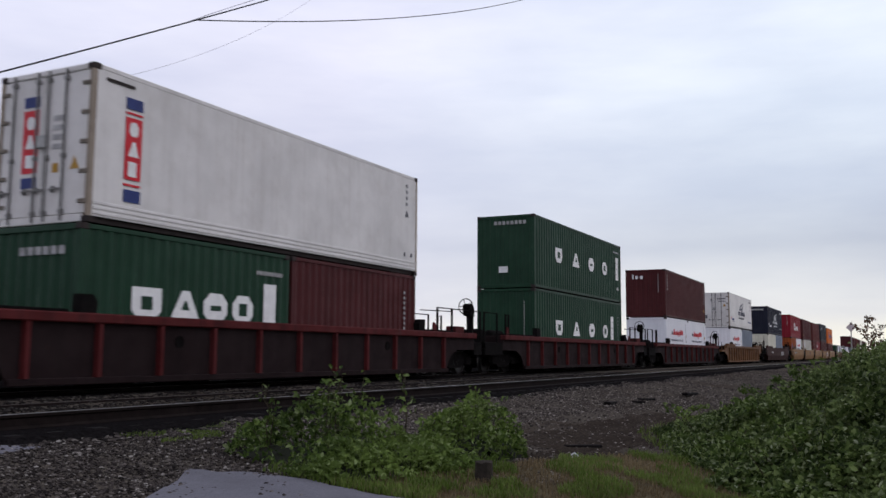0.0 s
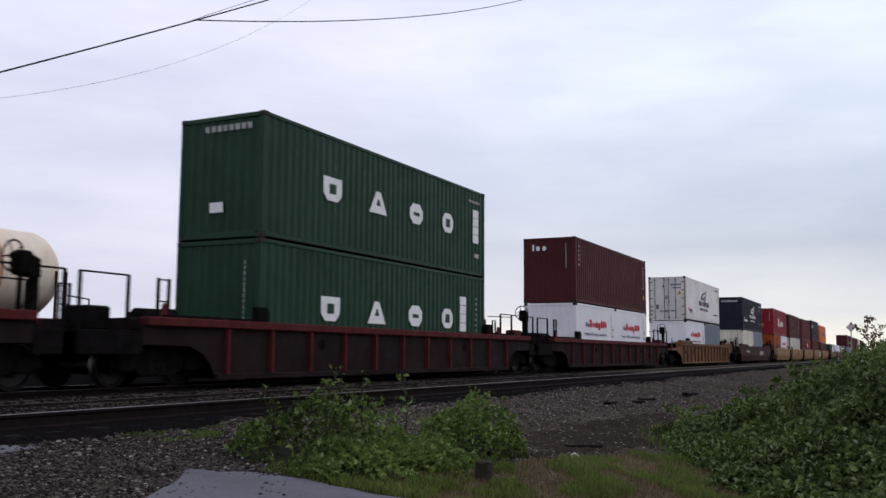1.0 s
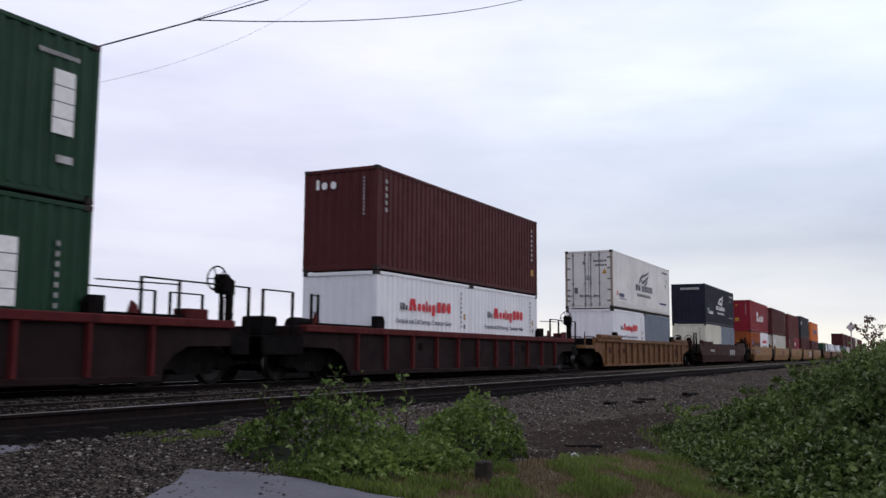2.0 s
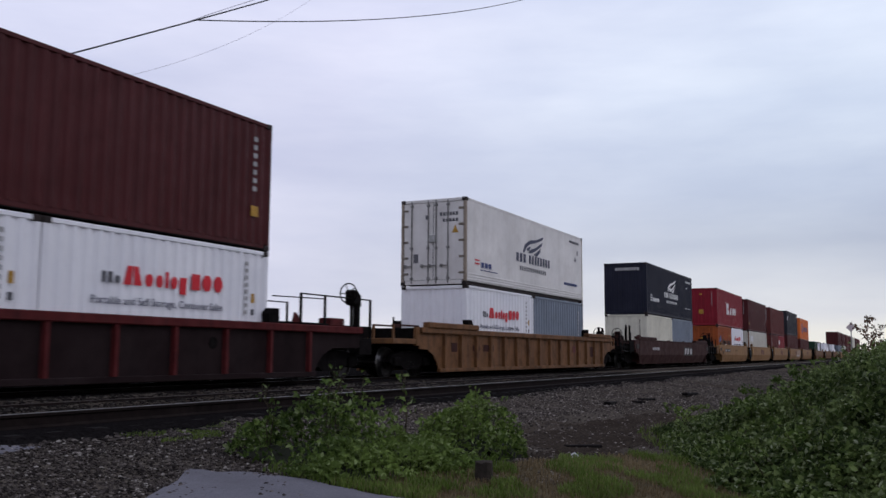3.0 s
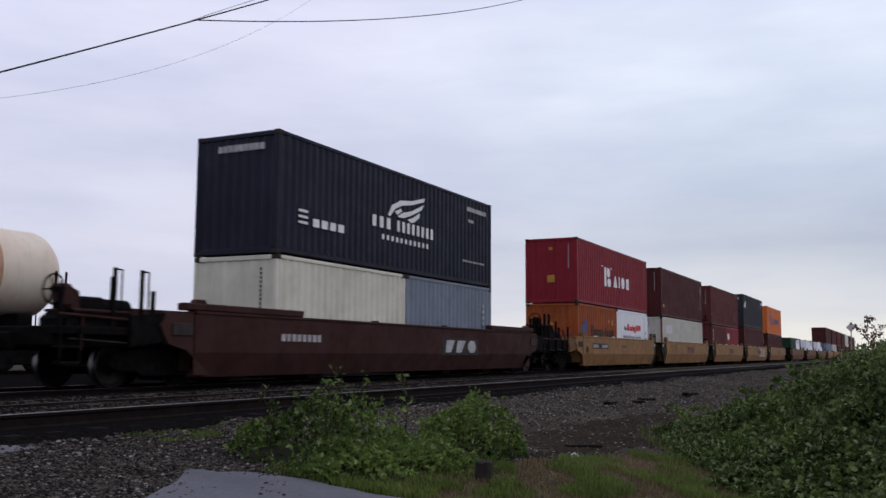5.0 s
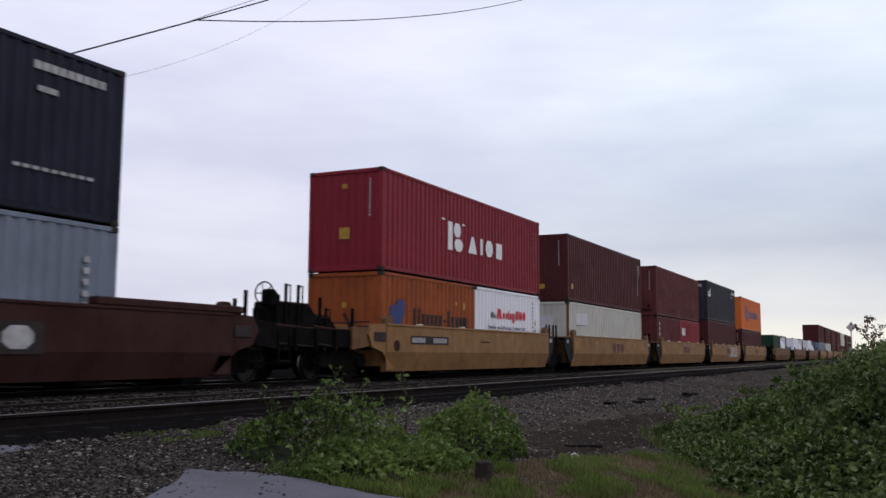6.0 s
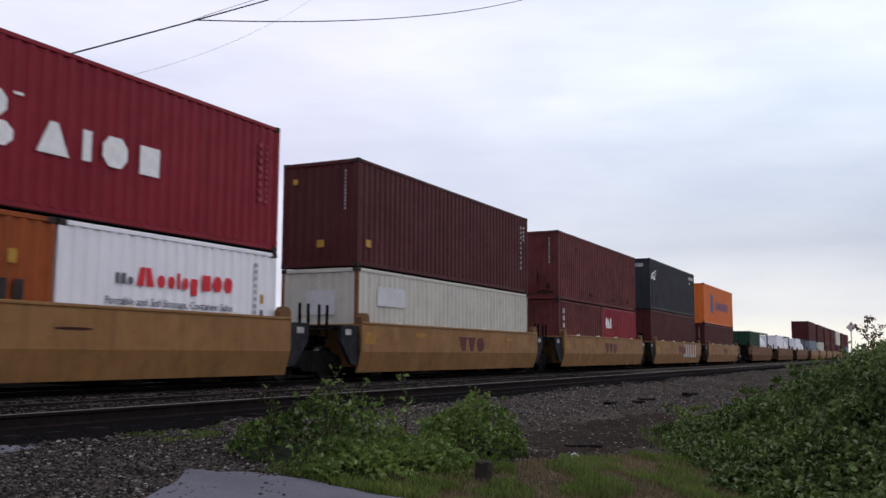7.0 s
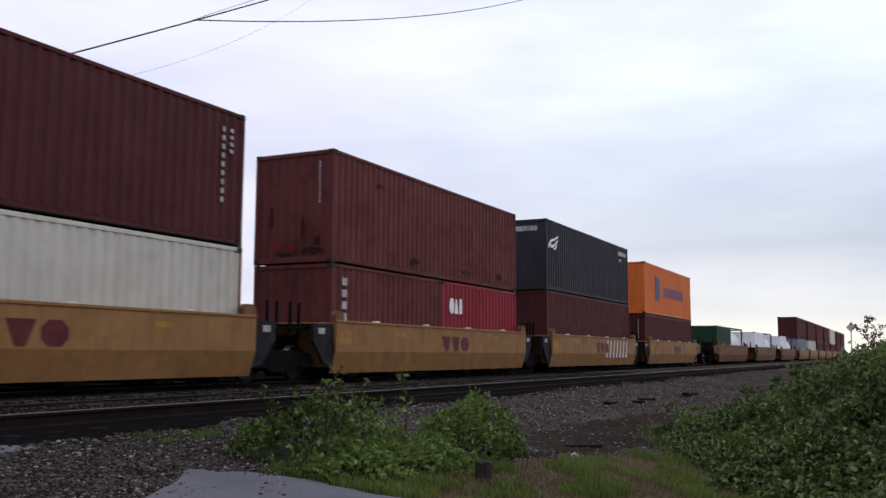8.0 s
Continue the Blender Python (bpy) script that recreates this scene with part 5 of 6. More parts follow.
def tank_container(x):
    L, W, H = FT20, BOX_W, STD
    c = thing("tank_container", "white tank in an open steel frame", "tank container", at=pose(x, TRACK_Y - W / 2, FLOOR))
    MOVERS.append((c, x, TRACK_Y - W / 2, FLOOR))
    part("tank", Shape().turned([(0.25, 0.0), (0.30, 0.5), (0.45, 0.85), (0.75, 1.08), (L - 0.75, 1.08), (L - 0.45, 0.85), (L - 0.30, 0.5), (L - 0.25, 0.0)], (0, W / 2, 1.3), "x", 24), M_ALU, c, smooth=True)
    for px in (0, L - 0.12):
        for py in (0, W - 0.12):
            part("corner_post", Shape().box((px, py, 0), (px + 0.12, py + 0.12, H), 0.015), M_CASTING, c)
        part("end_beam", Shape().box((px, 0.12, H - 0.12), (px + 0.12, W - 0.12, H), 0.015).box((px, 0.12, 0), (px + 0.12, W - 0.12, 0.14), 0.015), M_CASTING, c)
    for py in (0, W - 0.1):
        part("side_beam", Shape().box((0.12, py, 0), (L - 0.12, py + 0.1, 0.14), 0.015).box((0.12, py, H - 0.09), (L - 0.12, py + 0.08, H), 0.015), M_CASTING, c)
    part("walkway", Shape().box((0.3, W / 2 - 0.25, H - 0.05), (L - 0.3, W / 2 + 0.25, H - 0.02)), M_BARS, c)
    return c


build_consist()


# ---- ground, tracks ----
def ground_z(x, y):
    """Height of the ground: ballast bed by the tracks, falling towards the viewer."""
    if y > 12.2:
        return -0.10
    if y > 8.65:
        return -0.035 - 0.065 * max(0, min(1, (y - 11.4) / 0.8))
    if y > 8.0:
        return -0.055 - 0.185 * min(1, (8.65 - y) / 0.12)
    return -0.225 - 0.62 * min(1, max(0, (8.0 - y) / 7.0)) ** 0.9


def slab_grid():
    """x and y lines of the ground sheet, dense near the viewer."""
    xs = [-3000, -600, -100, -30, -10] + list(np.arange(-4, 30, 0.25)) + list(np.arange(30, 90, 1.5)) + [100, 140, 200, 320, 600, 1200, 3000]
    ys = [-3000, -600, -120, -40, -15] + list(np.arange(-8, 3, 0.5)) + list(np.arange(3, 9, 0.15)) + list(np.arange(9, 21, 0.4)) + [24, 30, 60, 150, 600, 3000]
    return xs, ys


def ground_mat():
    m, nt, b, v = base_mat("dark_trackside_gravel_and_earth", 0.95, 0.0, 0.0)
    grit = noise_of(nt, v, 16.0, 6, 0.75)
    c = ramp(nt, grit, 0.33, 0.72, (0.028, 0.024, 0.020, 1), (0.140, 0.121, 0.100, 1))
    big = noise_of(nt, v, 0.35, 5, 0.6)
    c = blend(nt, ramp(nt, big, 0.45, 0.62, G0, (0.75, 0.75, 0.75, 1)), c, (0.048, 0.038, 0.029))
    nt.links.new(c, b.inputs["Base Color"])
    bump(nt, b, noise_of(nt, v, 26.0, 5, 0.7), 0.9, 0.03)
    return m


M_GROUND = ground_mat()


def build_ground():
    xs, ys = slab_grid()
    v = []
    for y in ys:
        for x in xs:
            z = ground_z(x, y)
            if -5 < x < 90 and -9 < y < 20:
                z += (0.045 if y < 8 else 0.02) * (noise.noise(Vector((x * 0.7, y * 0.7, 0))) + 0.5 * noise.noise(Vector((x * 2.1, y * 2.1, 3))))
            v.append((x, y, z))
    n = len(xs)
    f = [(j * n + i, j * n + i + 1, (j + 1) * n + i + 1, (j + 1) * n + i) for j in range(len(ys) - 1) for i in range(n - 1)]
    me = bpy.data.meshes.new("ground")
    me.from_pydata(v, [], f)
    me.materials.append(M_GROUND)
    me.shade_smooth()
    tagged(new("ground", me), "dark grey gravel and earth beside the tracks", "ground", kind="structure")


build_ground()


def build_track(name, y, label, bright, ties):
    t = thing(name, label, "railway track", kind="structure")
    a, b = -60.0, 420.0
    for side in (-0.753, 0.753):
        yy = y + side
        sec = [(-0.07, -0.17), (0.07, -0.17), (0.07, -0.155), (0.012, -0.13), (0.010, -0.05), (0.035, -0.035), (0.035, -0.004), (-0.035, -0.004), (-0.035, -0.035), (-0.010, -0.05), (-0.012, -0.13), (-0.07, -0.155)]
        r = part("rail", Shape().prism([(yy + p, z) for p, z in sec], "x", a, b), M_RAIL, t)
        part("rail_head", Shape().box((a, yy - 0.032, -0.008), (b, yy + 0.032, 0.0), 0.003), M_RAIL_HEAD if bright(side) else M_RAIL_DULL, r)
    tie = Shape().box((-0.115, -1.3, -0.36), (0.115, 1.3, -0.175), 0.015).mesh("tie", M_TIE)
    for i in range(ties):
        part("tie", tie, M_TIE, t, at=pose(2.0 + 0.55 * i, y + random.uniform(-0.04, 0.04), random.uniform(-0.008, 0.008), 0, 0, random.uniform(-1, 1)))


build_track("main_track", TRACK_Y, "busy railway track under the train, polished rails", lambda s: True, 60)
build_track("side_track", 9.27, "weathered side track half buried in ballast", lambda s: s < 0, 90)


build_track("far_track", 26.4, "far side track under a parked tank car", lambda s: False, 20)


def dark_beds():
    """Near-black sheets: the shade under the train painted as ballast, and the tie-end strip."""
    m, nt, b, v = base_mat("near_black_ballast", 0.95, 0.0, 0.0)
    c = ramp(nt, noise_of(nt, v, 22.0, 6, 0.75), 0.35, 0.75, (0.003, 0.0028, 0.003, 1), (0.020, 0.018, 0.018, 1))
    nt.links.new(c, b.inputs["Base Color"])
    bump(nt, b, noise_of(nt, v, 26.0, 5, 0.7), 0.9, 0.03)
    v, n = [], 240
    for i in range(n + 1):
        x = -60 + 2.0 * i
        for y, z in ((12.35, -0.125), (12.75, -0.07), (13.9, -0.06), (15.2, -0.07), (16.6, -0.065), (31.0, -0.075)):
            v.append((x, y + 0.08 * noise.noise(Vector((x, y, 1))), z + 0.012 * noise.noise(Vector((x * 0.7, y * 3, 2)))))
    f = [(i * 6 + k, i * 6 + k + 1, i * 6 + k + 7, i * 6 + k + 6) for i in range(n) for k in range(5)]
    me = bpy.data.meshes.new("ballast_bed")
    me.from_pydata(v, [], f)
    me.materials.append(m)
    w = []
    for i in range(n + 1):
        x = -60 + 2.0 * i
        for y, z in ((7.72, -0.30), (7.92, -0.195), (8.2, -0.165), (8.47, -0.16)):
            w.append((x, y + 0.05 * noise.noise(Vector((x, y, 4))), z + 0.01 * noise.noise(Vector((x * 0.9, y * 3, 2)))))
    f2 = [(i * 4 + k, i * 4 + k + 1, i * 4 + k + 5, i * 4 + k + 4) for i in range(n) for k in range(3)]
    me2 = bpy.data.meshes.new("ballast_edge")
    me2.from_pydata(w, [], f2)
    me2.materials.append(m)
    tagged(new("ballast_edge", me2), "near-black ballast packed round the tie ends", "ballast", kind="structure")
    tagged(new("ballast_bed", me), "near-black ballast bed of the main track, shade in its colour", "ballast bed", kind="structure")


dark_beds()


# ---- loose stone ----
def stone_mat(name="crushed_grey_stone", k=1.0):
    m, nt, b, v = base_mat(name, 0.9, 0.0, 0.03)
    geo = nt.nodes.new("ShaderNodeNewGeometry")
    r = ramp(nt, geo.outputs["Random Per Island"], 0.0, 1.0, (0.010, 0.0085, 0.008, 1), tuple(q * min(k, 1.0) for q in (0.27, 0.25, 0.225)) + (1,))
    e = r.node.color_ramp.elements
    for p, c in ((0.45, (0.032, 0.027, 0.0245, 1)), (0.80, (0.068, 0.058, 0.052, 1)), (0.94, (0.135, 0.120, 0.108, 1))):
        e.new(p).color = tuple(q * k for q in c[:3]) + (1,)
    nt.links.new(r, b.inputs["Base Color"])
    bump(nt, b, noise_of(nt, v, 60.0, 4, 0.6), 0.4, 0.005)
    return m


M_STONE = stone_mat()
M_SHOULDER_STONE = stone_mat("dusty_shoulder_stone", 1.8)
# darker copy of the crushed stone, shade beside the train in its colour
M_SHADED_STONE = stone_mat("shade_darkened_ballast_stone", 0.28)
STONE_V = np.array([(1, 0, 0), (-1, 0, 0), (0, 1, 0), (0, -1, 0), (0, 0, 0.75), (0, 0, -0.75), (0.62, 0.62, 0.45), (-0.62, -0.6, 0.42)])
STONE_F = np.array([(0, 6, 4), (6, 2, 4), (2, 1, 4), (1, 7, 4), (7, 3, 4), (3, 0, 4), (0, 2, 6), (1, 3, 7), (2, 0, 5), (1, 2, 5), (3, 1, 5), (0, 3, 5)])


def quick_mesh(name, v, f, mat):
    me = bpy.data.meshes.new(name)
    me.from_pydata(v.tolist() if hasattr(v, "tolist") else v, [], f.tolist() if hasattr(f, "tolist") else f)
    me.materials.append(mat)
    return me


def scatter_stones(name, label, n, spot, lo, hi, rng, lift=0.2, mat=None):
    """n stones; spot(rng) gives a place x, y, or None."""
    V, F = [], []
    k = 0
    while k < n:
        p = spot(rng)
        if p is None:
            continue
        x, y = p
        s = lo + (hi - lo) * rng.random() ** 2.2
        a = rng.random() * 6.283
        v = STONE_V * (1 + 0.35 * (rng.random((8, 3)) - 0.5)) * s * np.array((1.0, 0.55 + 0.5 * rng.random(), 0.5 + 0.4 * rng.random()))
        c, d = math.cos(a), math.sin(a)
        v = np.stack((v[:, 0] * c - v[:, 1] * d, v[:, 0] * d + v[:, 1] * c, v[:, 2] + 0.25 * v[:, 0] * (rng.random() - 0.5)), 1)
        V.append(v + np.array((x, y, near_ground(x, y) + s * lift)))
        F.append(STONE_F + 8 * k)
        k += 1
    ob = new(name, quick_mesh(name, np.concatenate(V), np.concatenate(F), mat or M_STONE))
    return tagged(ob, label, "gravel", kind="stuff")


def near_ground(x, y):
    z = ground_z(x, y)
    if -5 < x < 90 and -9 < y < 20:
        z += (0.045 if y < 8 else 0.02) * (noise.noise(Vector((x * 0.7, y * 0.7, 0))) + 0.5 * noise.noise(Vector((x * 2.1, y * 2.1, 3))))
    return z


# ---- broken asphalt of the crossing road ----
def asphalt_mat():
    m, nt, b, v = base_mat("worn_grey_asphalt", 0.85)
    c = ramp(nt, noise_of(nt, v, 40.0, 5, 0.7), 0.3, 0.75, (0.085, 0.083, 0.098, 1), (0.155, 0.152, 0.175, 1))
    c = blend(nt, ramp(nt, noise_of(nt, v, 1.3, 5, 0.6), 0.4, 0.7, G0, (0.6, 0.6, 0.6, 1)), c, (0.075, 0.073, 0.084))
    nt.links.new(c, b.inputs["Base Color"])
    bump(nt, b, noise_of(nt, v, 70.0, 4, 0.6), 0.4, 0.008)
    return m


M_ASPHALT = asphalt_mat()


def asphalt_patch(outline):
    """A slab with a ragged broken edge that lies on the ground."""
    pts = []
    for i, (x, y) in enumerate(outline):
        x2, y2 = outline[(i + 1) % len(outline)]
        n = max(2, int(math.hypot(x2 - x, y2 - y) / 0.12))
        for k in range(n):
            px, py = x + (x2 - x) * k / n, y + (y2 - y) * k / n
            w = noise.noise(Vector((px * 3.1, py * 3.1, 7))) * 0.10 + noise.noise(Vector((px * 9.0, py * 9.0, 3))) * 0.05
            pts.append((px + w, py + w * 0.7))
    bm = bmesh.new()
    vs = [bm.verts.new((x, y, 0)) for x, y in pts]
    bm.faces.new(vs)
    bmesh.ops.triangulate(bm, faces=bm.faces)
    bmesh.ops.subdivide_edges(bm, edges=[e for e in bm.edges if e.calc_length() > 0.5], cuts=3, use_grid_fill=True)
    bmesh.ops.triangulate(bm, faces=bm.faces)
    for v in bm.verts:
        v.co.z = near_ground(v.co.x, v.co.y) + 0.012
    ext = bmesh.ops.extrude_face_region(bm, geom=bm.faces[:])
    for g in ext["geom"]:
        if isinstance(g, bmesh.types.BMVert):
            g.co.z -= 0.09
    bmesh.ops.recalc_face_normals(bm, faces=bm.faces)
    me = bpy.data.meshes.new("asphalt")
    bm.to_mesh(me)
    bm.free()
    me.materials.append(M_ASPHALT)
    tagged(new("asphalt", me), "worn grey asphalt with a broken edge, strewn with gravel", "asphalt", kind="structure")


asphalt_patch([(6.72, 6.02), (6.95, 5.68), (7.10, 5.33), (7.18, 5.0), (7.18, 4.5), (7.2, 4.05), (7.1, 2.0), (5.2, 2.0), (4.2, 3.6), (5.5, 5.36), (6.05, 5.62)])
asphalt_patch([(5.2, 8.0), (6.2, 7.96), (6.45, 7.76), (6.35, 7.55), (5.7, 7.55), (5.0, 7.6)])


def build_gravel():
    rng = np.random.default_rng(5)

    def on_slab(x, y):
        return (y < 5.36 + (x - 5.5) * 0.50 and x < 7.15 - max(0, y - 5.0) * 0.42 and y < 5.95)

    def heap(r):
        x, y = 4.0 + 7.0 * r.random(), 4.6 + 3.5 * r.random()
        if on_slab(x, y) and r.random() > 0.08 + 0.42 * max(0, noise.noise(Vector((x * 2.5, y * 2.5, 12)))):
            return None
        return x, y

    scatter_stones("gravel", "loose dark crushed stone heaped over the broken asphalt", 36000, heap, 0.007, 0.027, rng)

    def shoulder(r):
        x, y = 9.0 + 55 * r.random() ** 2.1, 3.2 + 5.0 * r.random()
        bare = ((x - 15.5) / 4.6) ** 2 + ((y - 4.3) / 1.25) ** 2 + 0.6 * noise.noise(Vector((x, y * 1.5, 6)))
        return None if bare < 1 and r.random() > 0.33 else (x, y)

    scatter_stones("gravel", "grey crushed stone of the track shoulder", 72000, shoulder, 0.009, 0.029, rng, 0.2, M_SHOULDER_STONE)

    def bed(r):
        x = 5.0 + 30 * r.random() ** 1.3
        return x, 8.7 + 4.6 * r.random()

    scatter_stones("ballast", "grey ballast stone between the two tracks", 18000, bed, 0.014, 0.042, rng, 0.1, M_SHADED_STONE)

    def toe(r):
        x = 5.0 + 40 * r.random() ** 1.3
        return x, 7.6 + 0.4 * r.random()

    scatter_stones("ballast", "ballast stone banked against the side track", 4000, toe, 0.016, 0.045, rng, 0.3)


build_gravel()


def damp_earth():
    m, nt, b, v = base_mat("damp_dark_earth", 0.95, 0.0, 0.0)
    c = ramp(nt, noise_of(nt, v, 18.0, 7, 0.75), 0.32, 0.74, (0.014, 0.011, 0.009, 1), (0.082, 0.067, 0.054, 1))
    c = blend(nt, ramp(nt, noise_of(nt, v, 1.4, 5, 0.6), 0.42, 0.62, G0, (0.6, 0.6, 0.6, 1)), c, (0.026, 0.020, 0.016))
    nt.links.new(c, b.inputs["Base Color"])
    bump(nt, b, noise_of(nt, v, 26.0, 5, 0.7), 0.9, 0.03)
    return m


def bare_earth():
    """Dark damp earth in the hollow between the bushes."""
    xs, ys = np.arange(9.5, 21.0, 0.2), np.arange(2.4, 6.0, 0.12)
    v, f, idx = [], [], {}
    for i, x in enumerate(xs):
        for j, y in enumerate(ys):
            d = ((x - 15.0) / 4.6) ** 2 + ((y - 4.15) / 1.0) ** 2
            if d + 0.7 * noise.noise(Vector((x * 1.1, y * 1.6, 6))) < 0.9:
                idx[i, j] = len(v)
                v.append((x, y, near_ground(x, y) + 0.008))
    for i, j in idx:
        q = [(i, j), (i + 1, j), (i + 1, j + 1), (i, j + 1)]
        if all(k in idx for k in q):
            f.append([idx[k] for k in q])
    me = quick_mesh("bare_earth", v, f, damp_earth())
    me.shade_smooth()
    tagged(new("bare_earth", me), "dark damp earth trodden into the gravel", "earth", kind="structure")


bare_earth()


# ---- plants ----
def leaf_mat(name, dark, mid, light, tip=None):
    m, nt, b, v = base_mat(name, 0.55, 0.0, 0.12)
    geo = nt.nodes.new("ShaderNodeNewGeometry")
    r = ramp(nt, geo.outputs["Random Per Island"], 0.0, 1.0, (*dark, 1), (*light, 1))
    r.node.color_ramp.elements.new(0.55).color = (*mid, 1)
    if tip:
        r.node.color_ramp.elements.new(0.86).color = (*light, 1)
        r.node.color_ramp.elements[-1].color = (*tip, 1)
    c = blend(nt, ramp(nt, noise_of(nt, v, 1.1, 4, 0.6), 0.38, 0.66, G0, (0.62, 0.62, 0.62, 1)), r, dark)
    c = blend(nt, ramp(nt, noise_of(nt, v, 0.45, 3, 0.6), 0.5, 0.7, G0, (0.5, 0.5, 0.5, 1)), c, tuple(q * 1.3 for q in light))
    nt.links.new(c, b.inputs["Base Color"])
    tr = nt.nodes.new("ShaderNodeBsdfTranslucent")
    nt.links.new(c, tr.inputs["Color"])
    mx = nt.nodes.new("ShaderNodeMixShader")
    mx.inputs[0].default_value = 0.4
    nt.links.new(b.outputs[0], mx.inputs[1])
    nt.links.new(tr.outputs[0], mx.inputs[2])
    nt.links.new(mx.outputs[0], nt.nodes["Material Output"].inputs["Surface"])
    return m


M_LEAF = leaf_mat("bramble_leaf", (0.014, 0.024, 0.007), (0.082, 0.128, 0.031), (0.210, 0.270, 0.090), (0.38, 0.42, 0.27))
M_LEAF2 = leaf_mat("fresh_green_leaf", (0.022, 0.040, 0.009), (0.086, 0.140, 0.025), (0.180, 0.250, 0.060), (0.32, 0.38, 0.19))
M_GRASS = leaf_mat("green_grass_blade", (0.055, 0.085, 0.014), (0.105, 0.160, 0.028), (0.18, 0.23, 0.06))
M_DRY = leaf_mat("dry_brown_grass_blade", (0.085, 0.062, 0.032), (0.17, 0.128, 0.068), (0.26, 0.20, 0.115))
M_RUSSET = leaf_mat("russet_young_leaf", (0.030, 0.022, 0.012), (0.075, 0.045, 0.025), (0.12, 0.065, 0.04))
M_STEM = plain("brown_bramble_stem", (0.035, 0.028, 0.014), 0.8, 0, 0.4)
M_BUSH_SHADE = plain("bush_inner_shade", (0.012, 0.014, 0.007), 0.95, 0, 0.5, 9.0)

LEAF_V = np.array([(0, 0, 0), (0.33, 0.30, 0.05), (0.72, 0.22, 0.02), (1.0, 0, -0.10), (0.72, -0.22, 0.02), (0.33, -0.30, 0.05), (0.36, 0, -0.04), (0.74, 0, -0.07)])
LEAF_F = [(0, 6, 1), (1, 6, 7, 2), (2, 7, 3), (0, 5, 6), (5, 4, 7, 6), (4, 3, 7)]


def turns(rng, n, flat=0.55):
    """n random frames, most of them facing up."""
    az, tilt, roll = rng.random(n) * 6.2832, rng.normal(-0.15, flat, n), rng.normal(0, flat, n)
    ca, sa, ct, st, cr, sr = np.cos(az), np.sin(az), np.cos(tilt), np.sin(tilt), np.cos(roll), np.sin(roll)
    x = np.stack((ca * ct, sa * ct, st), 1)
    side = np.stack((-sa, ca, np.zeros(n)), 1)
    up = np.cross(x, side)
    y = side * cr[:, None] + up * sr[:, None]
    z = np.cross(x, y)
    return np.stack((x, y, z), 1)


def leaves_mesh(name, places, sizes, rng, mat, trio=True, flat=0.8):
    """Leaves of three leaflets, or single ones, at the places."""
    n = len(places)
    fr = turns(rng, n, flat)
    V, F = [], []
    spread = (0.0, 1.15, -1.15) if trio else (0.0,)
    base = np.array([tuple(q) for q in LEAF_V])
    total = 0
    for a in spread:
        c, s = math.cos(a), math.sin(a)
        k = 1.0 if a == 0 else 0.82
        loc = np.stack((base[:, 0] * c - base[:, 1] * s, base[:, 0] * s + base[:, 1] * c, base[:, 2] * (1 + 0.5 * abs(a))), 1) * k
        v = np.einsum("vk,nkj->nvj", loc, fr) * sizes[:, None, None] + places[:, None, :]
        V.append(v.reshape(-1, 3))
        off = (np.arange(n) * 8 + total)
        for f in LEAF_F:
            F += (off[:, None] + np.array(f)).tolist()
        total += n * 8
    return quick_mesh(name, np.concatenate(V), F, mat)


